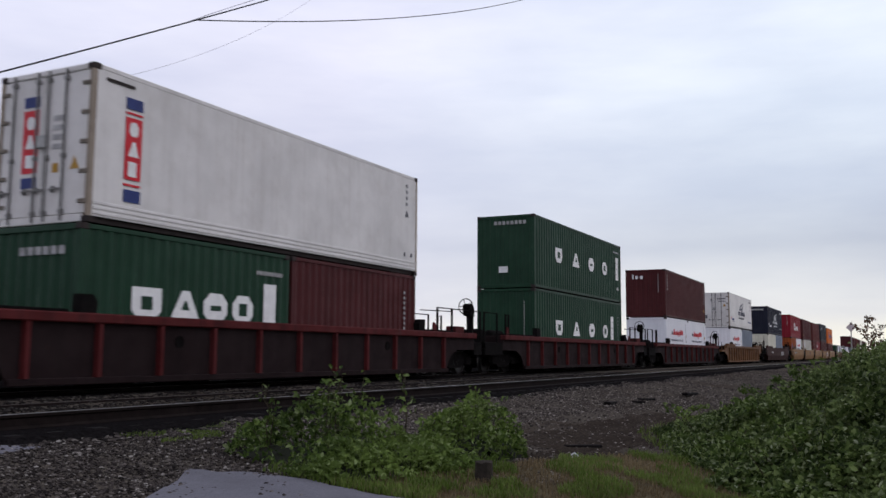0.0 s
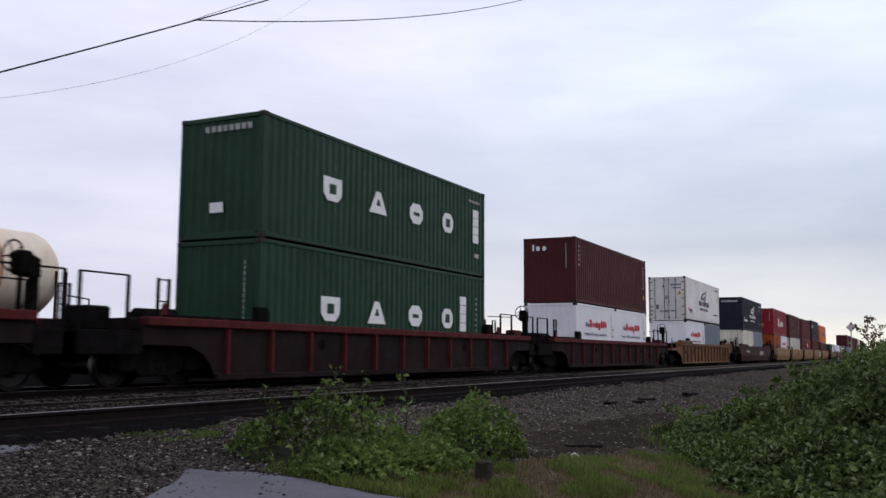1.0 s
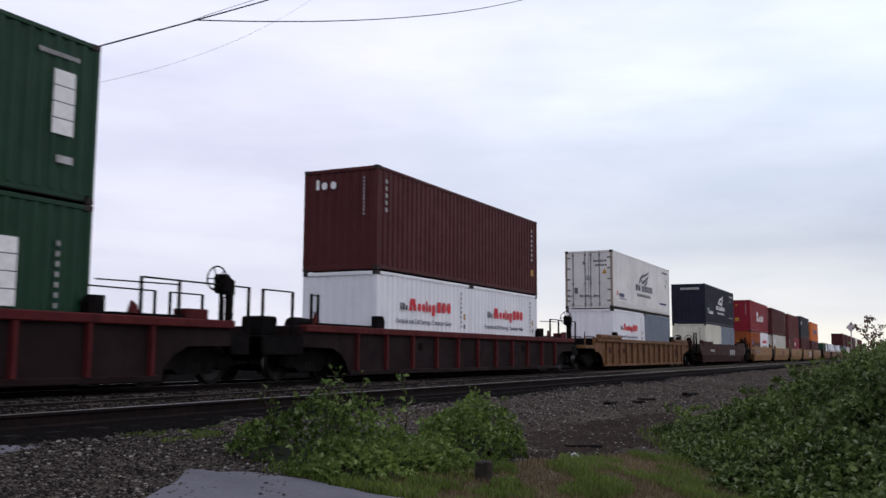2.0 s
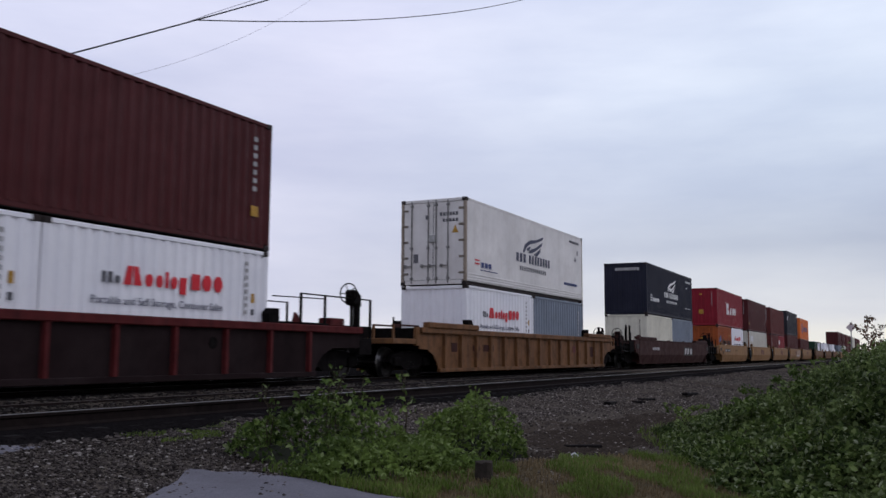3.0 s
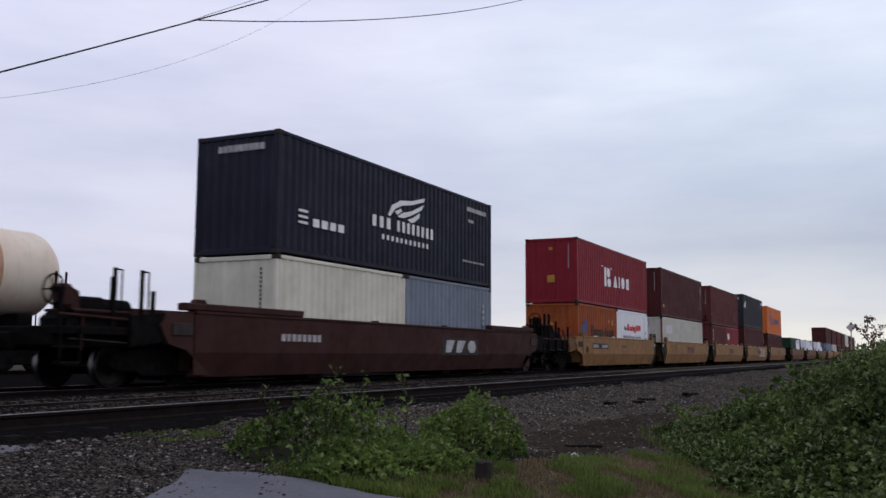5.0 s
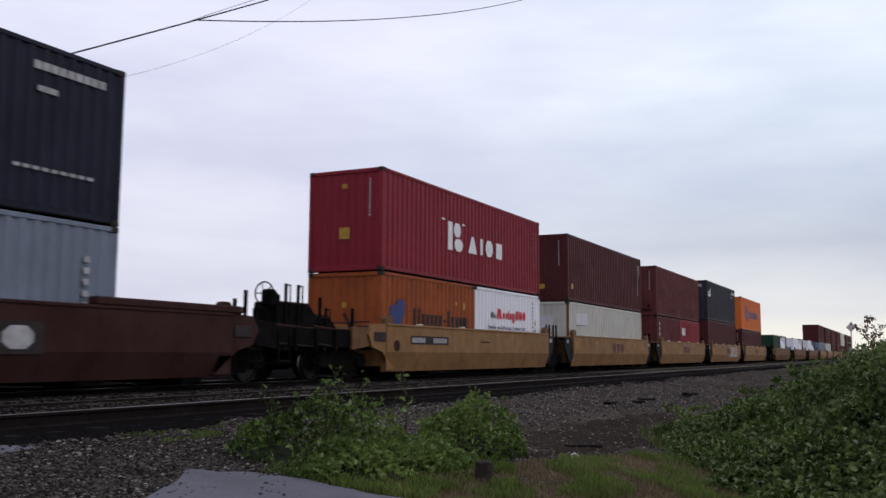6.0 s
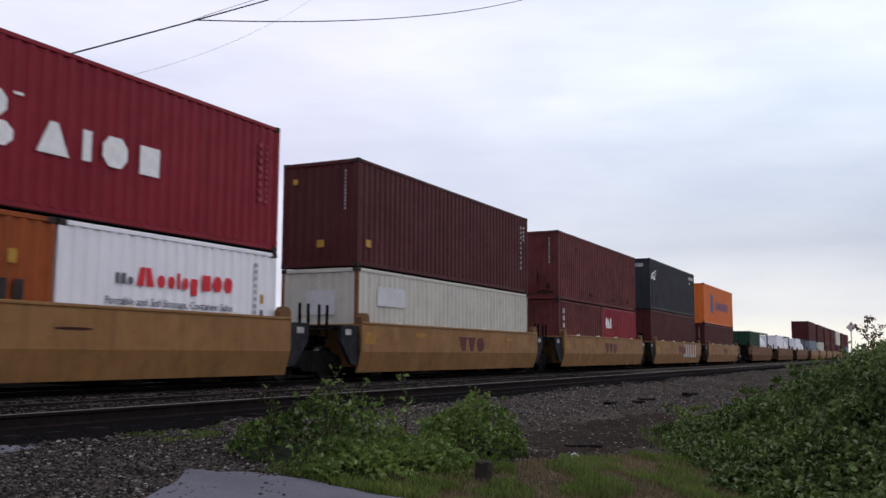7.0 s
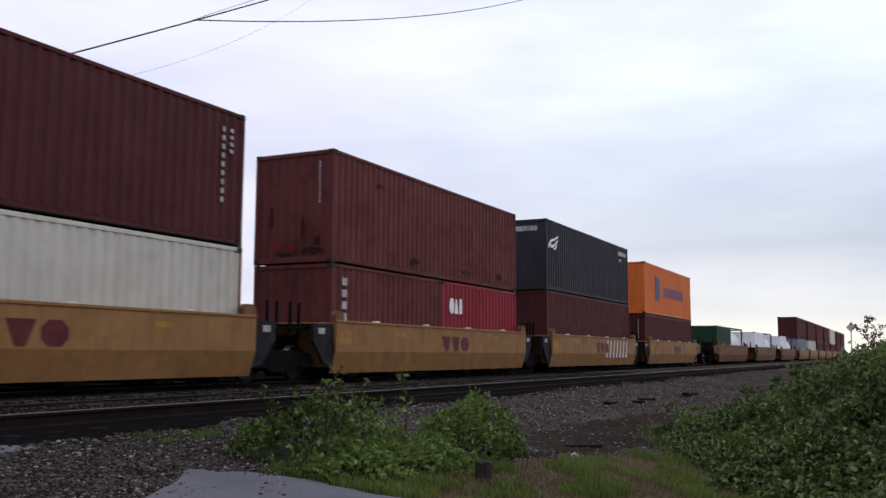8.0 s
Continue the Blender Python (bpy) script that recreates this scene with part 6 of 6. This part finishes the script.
def bramble(label, inside, height, x0, x1, y0, y1, n, size, seed, mat, shoots=0, category="bush", trio=True, group="brambles beside the track"):
    """A thicket over the stretch where inside(x, y) holds; height(x, y) is its top over the ground."""
    rng = np.random.default_rng(seed)
    b = thing("bramble_bush", label, category, group, at=pose((x0 + x1) / 2, (y0 + y1) / 2, near_ground((x0 + x1) / 2, (y0 + y1) / 2)))
    back = b.matrix_basis.translation
    pts = []
    while len(pts) < n:
        x, y = x0 + (x1 - x0) * rng.random(), y0 + (y1 - y0) * rng.random()
        if not inside(x, y):
            continue
        h = height(x, y)
        if noise.noise(Vector((x * 1.5, y * 1.5, 21))) < 0.0 and rng.random() < 0.7:
            continue
        pts.append((x, y, near_ground(x, y) + h * (1.04 - 0.8 * rng.random() ** 1.7)))
    stems = Shape()
    for i in range(shoots):
        for tries in range(50):
            x, y = x0 + (x1 - x0) * rng.random(), y0 + (y1 - y0) * rng.random()
            if inside(x, y):
                break
        h, g = height(x, y), near_ground(x, y)
        top = h * (1.1 + 0.28 * rng.random())
        dx, dy = rng.normal(0, 0.12, 2)
        p = Vector((x, y, g))
        for k in range(1, 5):
            q = Vector((x + dx * (k / 4) ** 2, y + dy * (k / 4) ** 2, g + top * k / 4))
            stems.tube(p - back, q - back, 0.008 - 0.0012 * k, 0.0068 - 0.0012 * k, 5)
            p = q
            if k > 2:
                for r in range(4):
                    pts.append((q.x + rng.normal(0, 0.045), q.y + rng.normal(0, 0.045), q.z - rng.random() * top * 0.2))
    P = np.array(pts) - np.array(tuple(back))
    part("leaves", leaves_mesh("leaves", P, size * (0.45 + 1.0 * rng.random(len(P)) ** 1.5), rng, mat, trio), mat, b)
    if shoots:
        tagged(part("stem_tangle", stems, M_STEM, b), kind="stuff")
    # added inner hull, dark for the shade seen through gaps in the leaves
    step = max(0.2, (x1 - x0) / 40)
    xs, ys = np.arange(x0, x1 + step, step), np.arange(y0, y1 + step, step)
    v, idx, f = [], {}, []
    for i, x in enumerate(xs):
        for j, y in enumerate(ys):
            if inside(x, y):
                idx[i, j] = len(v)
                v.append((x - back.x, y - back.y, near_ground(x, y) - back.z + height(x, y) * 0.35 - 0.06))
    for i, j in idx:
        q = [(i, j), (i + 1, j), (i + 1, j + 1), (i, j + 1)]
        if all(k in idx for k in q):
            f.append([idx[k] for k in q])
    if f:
        part("undergrowth", quick_mesh("undergrowth", v, f, M_BUSH_SHADE), M_BUSH_SHADE, b)
    return b


def lump(x, y, s=1.0):
    return noise.noise(Vector((x * 0.8 * s, y * 0.8 * s, 11))) + 0.5 * noise.noise(Vector((x * 2.3 * s, y * 2.3 * s, 5)))


def hedge_edge(x):
    """The hedge's edge towards the track."""
    return float(np.interp(x, (7.5, 9.0, 10.1, 11.4, 13.6, 15.0, 18.0, 22.0, 30.0, 40.0, 80.0), (-0.2, 0.7, 1.5, 2.2, 3.1, 3.6, 3.6, 3.45, 3.5, 4.0, 5.0))) + 0.40 * noise.noise(Vector((x * 1.1, 0, 2))) + 0.25 * noise.noise(Vector((x * 3.3, 0, 8)))


def hedge_in(x, y):
    return y < hedge_edge(x)


def hedge_h(x, y):
    e = max(0.0, hedge_edge(x) - y)
    grow = float(np.interp(x, (8, 12, 20, 40, 80), (0.75, 0.88, 0.92, 1.10, 1.30)))
    return max(0.06, min(0.08 + 0.30 * e + 0.06 * e * e, grow + 0.16 * e) * (0.97 + 0.38 * lump(x, y) + 0.26 * lump(x, y, 2.4)))


for lab, x0, x1, y0, y1, n, size, seed, sh in (
        ("dense dark green bramble bush, leafy to the ground", 8.0, 12.5, -0.9, 2.9, 13000, 0.074, 21, 50),
        ("dense green bramble bush spreading over the gravel", 12.5, 17.5, -0.9, 4.2, 19000, 0.064, 22, 40),
        ("tangled green bramble bush by the track shoulder", 17.5, 27.0, -0.9, 4.6, 27000, 0.062, 23, 30),
        ("green bramble thicket along the railway", 27.0, 45.0, -1.0, 4.9, 27000, 0.080, 24, 12),
        ("distant green thicket along the railway", 45.0, 80.0, -1.5, 5.8, 22000, 0.125, 25, 8)):
    bramble(lab, lambda x, y: hedge_in(x, y) and y > 0.01 * x - 0.7, hedge_h, x0, x1, y0, y1, n, size, seed, M_LEAF, sh)

def canes(n, seed):
    """Long arching bramble canes with leaves, over the hedge."""
    rng = np.random.default_rng(seed)
    for i in range(n):
        x = 9.5 + 22 * rng.random() ** 1.3
        y = hedge_edge(x) - 0.3 - 2.2 * rng.random()
        if y < 0.03 * x:
            continue
        g, h = near_ground(x, y), hedge_h(x, y)
        b = thing("bramble_cane", "long arching bramble cane with pale green leaves", "bramble cane", "arching bramble canes", at=pose(x, y, g))
        a, reach, rise = rng.random() * 6.28, 0.4 + 0.5 * rng.random(), h + 0.15 + 0.25 * rng.random()
        s, pts, p = Shape(), [], Vector((0, 0, 0))
        for k in range(1, 9):
            u = k / 8
            q = Vector((math.cos(a) * reach * u, math.sin(a) * reach * u, rise * (1.9 * u - u * u * 0.95)))
            s.tube(p, q, 0.007 * (1.1 - u * 0.7), 0.007 * (1.1 - (u + 0.1) * 0.7), 5)
            if k > 3:
                pts += [tuple(q + Vector(rng.normal(0, 0.04, 3))) for w in range(4)]
            p = q
        part("cane", s, M_STEM, b)
        P = np.array(pts)
        part("leaves", leaves_mesh("leaves", P, 0.075 * (0.6 + 0.6 * rng.random(len(P))), rng, M_LEAF2, True, 0.8), M_LEAF2, b)


canes(46, 77)

# the low bush beside the asphalt: three mounds
MOUNDS = ((8.2, 5.92, 0.75, 0.60, 0.38), (8.7, 5.55, 0.75, 0.7, 0.58), (8.05, 5.0, 0.9, 0.62, 0.26), (10.3, 4.75, 0.95, 0.60, 0.52), (9.2, 4.70, 1.0, 0.55, 0.22))


def mound_h(x, y):
    best = 0.0
    for cx, cy, rx, ry, h in MOUNDS:
        d = ((x - cx) / rx) ** 2 + ((y - cy) / ry) ** 2
        if d < 1:
            best = max(best, h * (1 - d) ** 0.6)
    return best * (1 + 0.6 * lump(x, y, 1.6))


bramble("bright green low bush with pale shoots beside the asphalt", lambda x, y: mound_h(x, y) > 0.02, lambda x, y: mound_h(x, y) + 0.04, 7.0, 11.3, 4.0, 6.8, 4600, 0.058, 31, M_LEAF2, 50)


def shoot(label, x, y, top, seed, mat, n=26, lean=0.0, size=0.07, wide=0.25, k=6):
    """One tall shoot with side twigs and leaves."""
    rng = np.random.default_rng(seed)
    g = near_ground(x, y)
    b = thing("sapling", label, "plant", at=pose(x, y, g))
    s, pts = Shape(), []
    p = Vector((0, 0, 0))
    for i in range(1, k + 1):
        q = Vector((lean * (i / k) ** 2 + rng.normal(0, 0.012), lean * 0.4 * (i / k) ** 2 + rng.normal(0, 0.012), (top - g) * i / k))
        s.tube(p, q, 0.014 * (1.15 - i / k), 0.014 * (1.15 - (i + 1) / (k + 1)), 6)
        if i > 2:
            for r in range(3):
                a, l = rng.random() * 6.28, wide * (0.5 + 0.6 * rng.random())
                e = q + Vector((math.cos(a) * l, math.sin(a) * l, 0.06 + 0.10 * rng.random()))
                s.tube(q, e, 0.005, 0.003, 5)
                for w in range(max(1, n // 10)):
                    f = 0.4 + 0.6 * rng.random()
                    pts.append(tuple(q.lerp(e, f) + Vector(rng.normal(0, 0.02, 3))))
        p = q
    part("stem", s, M_STEM, b)
    P = np.array(pts)
    part("leaves", leaves_mesh("leaves", P, size * (0.7 + 0.5 * rng.random(len(P))), rng, mat, False, 0.8), mat, b)
    return b


shoot("young leafy shoot standing over the low bush", 8.62, 5.62, 0.40, 41, M_LEAF2, 30, 0.03, 0.055, 0.10)
shoot("young leafy shoot standing over the low bush", 9.35, 5.15, 0.36, 42, M_LEAF2, 24, -0.04, 0.06, 0.10)
shoot("young leafy shoot standing over the low bush", 7.95, 6.05, 0.19, 43, M_LEAF2, 24, -0.02, 0.055, 0.10)
shoot("tall thin sapling with sparse russet leaves above the brambles", 18.2, 0.55, 1.25, 44, M_RUSSET, 170, 0.06, 0.055, 0.27, 14)
shoot("tall thin sapling with sparse russet leaves above the brambles", 18.5, 0.36, 1.14, 45, M_RUSSET, 140, 0.05, 0.052, 0.24, 14)


def grass(label, n, spot, lo, hi, mat, seed, width=0.006):
    rng = np.random.default_rng(seed)
    V, F, k = [], [], 0
    while k < n:
        p = spot(rng)
        if p is None:
            continue
        x, y = p
        h, a, bend = lo + (hi - lo) * rng.random(), rng.random() * 6.283, rng.normal(0, 0.4)
        c, s = math.cos(a) * width, math.sin(a) * width
        g = near_ground(x, y) - 0.005
        dx, dy = -math.sin(a) * bend * h, math.cos(a) * bend * h
        V += [(x - c, y - s, g), (x + c, y + s, g), (x + dx * 0.35 + c * 0.8, y + dy * 0.35 + s * 0.8, g + h * 0.6), (x + dx * 0.35 - c * 0.8, y + dy * 0.35 - s * 0.8, g + h * 0.6), (x + dx, y + dy, g + h)]
        F += [(5 * k, 5 * k + 1, 5 * k + 2, 5 * k + 3), (5 * k + 3, 5 * k + 2, 5 * k + 4)]
        k += 1
    tagged(new("grass", quick_mesh("grass", V, F, mat)), label, "grass", kind="stuff")


def verge(r):
    x, y = 7.2 + 5.2 * r.random(), 1.2 + 3.6 * r.random()
    if y > 4.45 - 0.28 * (x - 8.5) + 0.25 * noise.noise(Vector((x * 2, y * 2, 1))) or x < 7.25:
        return None
    return x, y


def verge_clumps(r):
    p = verge(r)
    return p if p and noise.noise(Vector((p[0] * 1.6, p[1] * 1.6, 4))) > 0.05 else None


def strip(r):
    x, y = 7.6 + 1.9 * r.random(), 7.2 + 0.75 * r.random()
    return (x, y) if noise.noise(Vector((x * 2.2, y * 2.2, 9))) > -0.1 else None


def bush_foot(r):
    x, y = 7.15 + 2.6 * r.random(), 3.9 + 1.6 * r.random()
    return (x, y) if y < 5.6 - 0.62 * (x - 7.0) + 0.5 else None


def verge_soil():
    xs, ys = np.arange(7.2, 12.6, 0.15), np.arange(0.6, 4.8, 0.15)
    v, f, idx = [], [], {}
    for i, x in enumerate(xs):
        for j, y in enumerate(ys):
            if y < 4.4 - 0.28 * (x - 8.5) + 0.25 * noise.noise(Vector((x * 2, y * 2, 1))) and x > 7.28:
                idx[i, j] = len(v)
                v.append((x, y, near_ground(x, y) + 0.012))
    for i, j in idx:
        q = [(i, j), (i + 1, j), (i + 1, j + 1), (i, j + 1)]
        if all(k in idx for k in q):
            f.append([idx[k] for k in q])
    me = quick_mesh("verge", v, f, plain("brown_verge_soil", (0.082, 0.066, 0.034), 0.95, 0, 0.45, 8.0))
    me.shade_smooth()
    tagged(new("verge", me), "brown trodden earth under thin dry grass", "verge", kind="structure")


verge_soil()
grass("short dry brown grass on the verge", 24000, verge, 0.025, 0.085, M_DRY, 51, 0.005)
grass("green grass tufts growing through the dry verge", 15000, verge_clumps, 0.03, 0.12, M_GRASS, 52)
grass("green grass strip along the side track", 2200, strip, 0.015, 0.045, M_GRASS, 53)
def hedge_foot(r):
    x = 9.5 + 12 * r.random()
    e = hedge_edge(x)
    return x, e - 0.5 + 0.8 * r.random()


grass("ragged grass along the edge of the brambles", 2200, hedge_foot, 0.04, 0.16, M_GRASS, 55)
grass("long green grass at the foot of the bush", 3600, bush_foot, 0.03, 0.10, M_GRASS, 54)


# ---- things beside the track ----
def stump():
    x, y = 8.62, 3.84
    g = near_ground(x, y)
    s = Shape()
    n = 10
    for k, (z, r) in enumerate(((-0.05, 0.098), (0.10, 0.092), (0.20, 0.090), (0.205, 0.075))):
        s.v += [((r * (1 + 0.12 * math.sin(3 * i + k))) * math.cos(2 * math.pi * i / n), r * (1 + 0.1 * math.cos(2 * i)) * math.sin(2 * math.pi * i / n), z + 0.012 * math.sin(i * 2.3)) for i in range(n)]
    s.f += [(k * n + i, k * n + (i + 1) % n, (k + 1) * n + (i + 1) % n, (k + 1) * n + i) for k in range(3) for i in range(n)] + [tuple(range(3 * n, 4 * n))]
    ob = part("post_stump", s, M_STUMP, at=(x, y, g))
    tagged(ob, "short dark weathered wooden post stump in the grass", "post stump")


stump()


def debris(x, y, l, w, h, turn):
    ob = part("timber_scrap", Shape().box((-l / 2, -w / 2, -0.02), (l / 2, w / 2, h), 0.012), M_TIE, at=(x, y, near_ground(x, y), 0, 2, turn))
    tagged(ob, "dark piece of old timber lying on the gravel", "timber", "scraps of timber on the gravel")


for d in ((12.3, 4.0, 0.6, 0.10, 0.03, -35), (20.3, 5.95, 1.0, 0.16, 0.07, 8), (22.5, 5.7, 0.8, 0.12, 0.06, -12), (26.5, 5.45, 2.0, 0.15, 0.06, 3), (21.4, 5.6, 0.5, 0.1, 0.05, 40)):
    debris(*d)
rock = part("rock", Shape().add([tuple(q) for q in STONE_V * 0.085], [tuple(int(i) for i in q) for q in STONE_F]), M_PALEMARK, at=(11.15, 3.74, near_ground(11.15, 3.74) + 0.03))
tagged(rock, "pale rounded rock at the edge of the grass", "rock")


def road_sign():
    x, y, z, h = 60.0, 2.80, 2.36, 0.29
    g = near_ground(x, y)
    s = thing("road_sign", "diamond road sign on a thin post, pale back", "sign", at=pose(x, y, g))
    part("post", Shape().box((0.03, -0.03, 0), (0.08, 0.03, z - g + 0.22), 0.008), M_BARS, s)
    part("panel", Shape().prism([(0, z - g - h), (h, z - g), (0, z - g + h), (-h, z - g)], "x", 0.0, 0.02), M_SIGN, s)


road_sign()


def tank_car():
    y, r, zc, end = 26.4, 1.46, 3.20, 21.95
    c = thing("tank_car", "cream tank car with a rust-stained band, parked behind the train", "tank car", at=pose(end, y, 0))
    L = 14.0
    head = [(0.0, 0.0), (-0.03, 0.45), (-0.14, 0.85), (-0.36, 1.20), (-0.62, r - 0.06), (-0.85, r)]
    tank = Shape().turned(head + [(-L + 0.85, r), (-L + 0.62, r - 0.06), (-L + 0.14, 0.85), (-L, 0.0)], (0, 0, zc), "x", 48)
    part("tank", tank, M_TANK, c, smooth=True)
    part("tank_band", Shape().turned([(-3.6, r + 0.006), (-3.55, r + 0.012), (-2.75, r + 0.012), (-2.7, r + 0.006)], (0, 0, zc), "x", 48), M_TANK_RED, c)
    part("underframe", Shape().box((-L - 0.6, -0.35, 0.85), (0.9, 0.35, 1.25), 0.03).box((-1.6, -1.35, 1.15), (0.9, 1.35, 1.28), 0.02).box((-1.9, -1.2, 1.25), (-1.3, 1.2, 1.85), 0.05), M_STEEL_DARK, c)
    for yy in (-1.3, 1.3):
        s = Shape().tube((0.85, yy, 1.25), (0.85, yy, 2.45), 0.025).tube((0.85, yy, 2.45), (-0.3, yy, 2.55), 0.025)
        part("handrail", s, M_STEEL_DARK, c)
    part("ladder", Shape().box((-0.75, -1.50, 1.25), (-0.68, -1.44, 3.3), 0.01).box((-0.35, -1.50, 1.25), (-0.28, -1.44, 3.3), 0.01)
         .box((-0.72, -1.49, 1.6), (-0.3, -1.45, 1.63)).box((-0.72, -1.49, 2.0), (-0.3, -1.45, 2.03)).box((-0.72, -1.49, 2.4), (-0.3, -1.45, 2.43)).box((-0.72, -1.49, 2.8), (-0.3, -1.45, 2.83)), M_CAR_BROWN, c)
    part("dome", Shape().turned([(zc + r - 0.1, 0.5), (zc + r + 0.18, 0.5), (zc + r + 0.2, 0.0)], (-L / 2, 0, 0), "z", 20), M_TANK, c)
    coupler(c, 0.9, 1)
    for x in (-1.7, -L + 1.7):
        truck(c, x)
    for o in c.children_recursive:
        if "tread_radius" in o:
            del o["tread_radius"]


tank_car()


def cable(label, a, m, b, r, mat, before=0.25, n=40):
    """A hanging cable from a to b through m, followed on beyond b, and beyond a by that share of its length."""
    a, m, b = Vector(a), Vector(m), Vector(b)
    t = (m - a).dot(b - a) / (b - a).length_squared
    sag = (m - a.lerp(b, t)) / (4 * t * (1 - t))
    cu = bpy.data.curves.new("cable", "CURVE")
    cu.dimensions, cu.bevel_depth, cu.bevel_resolution = "3D", r, 2
    sp = cu.splines.new("POLY")
    sp.points.add(n)
    for i in range(n + 1):
        u = -before + (1.35 + before) * i / n
        sp.points[i].co = (*(a.lerp(b, u) + sag * 4 * u * (1 - u)), 1)
    cu.materials.append(mat)
    tagged(new("cable", cu), label, "cable", "overhead cables")


cable("black overhead cable sagging behind the train", (12.74, 17, 6.58), (18.51, 17, 9.65), (21.81, 17, 11.44), 0.020, M_WIRE)
cable("thin second strand beside the black cable", (18.40, 17, 9.61), (19.88, 17, 10.48), (21.14, 17, 11.2), 0.010, M_WIRE_GREY, 0.0)
cable("offshoot cable branching from the black cable", (18.62, 17, 9.72), (25.75, 17, 12.1), (43.0, 17, 19.05), 0.017, M_WIRE, 0.0)
cable("pale thin wire high behind the train", (30.07, 40, 13.26), (39.19, 40, 17.12), (56.57, 40, 27.9), 0.011, M_WIRE_GREY)


# ---- motion, last ----
def motions():
    times = (0.0, 2.0, 4.0, 6.0, 8.0)
    for ob, x, y, z in MOVERS:
        walk(ob, [(t, pose(x - run(t), y, z)) for t in times])
    frames = [i / FPS for i in range(8 * FPS + 1)]
    for ob in [o for o in bpy.data.objects if "tread_radius" in o]:
        at = ob.matrix_basis.translation.copy()
        turn = 180 / math.pi / ob["tread_radius"]
        walk(ob, [(t, pose(at.x, at.y, at.z, 0, -turn * run(t), 0)) for t in frames])


motions()
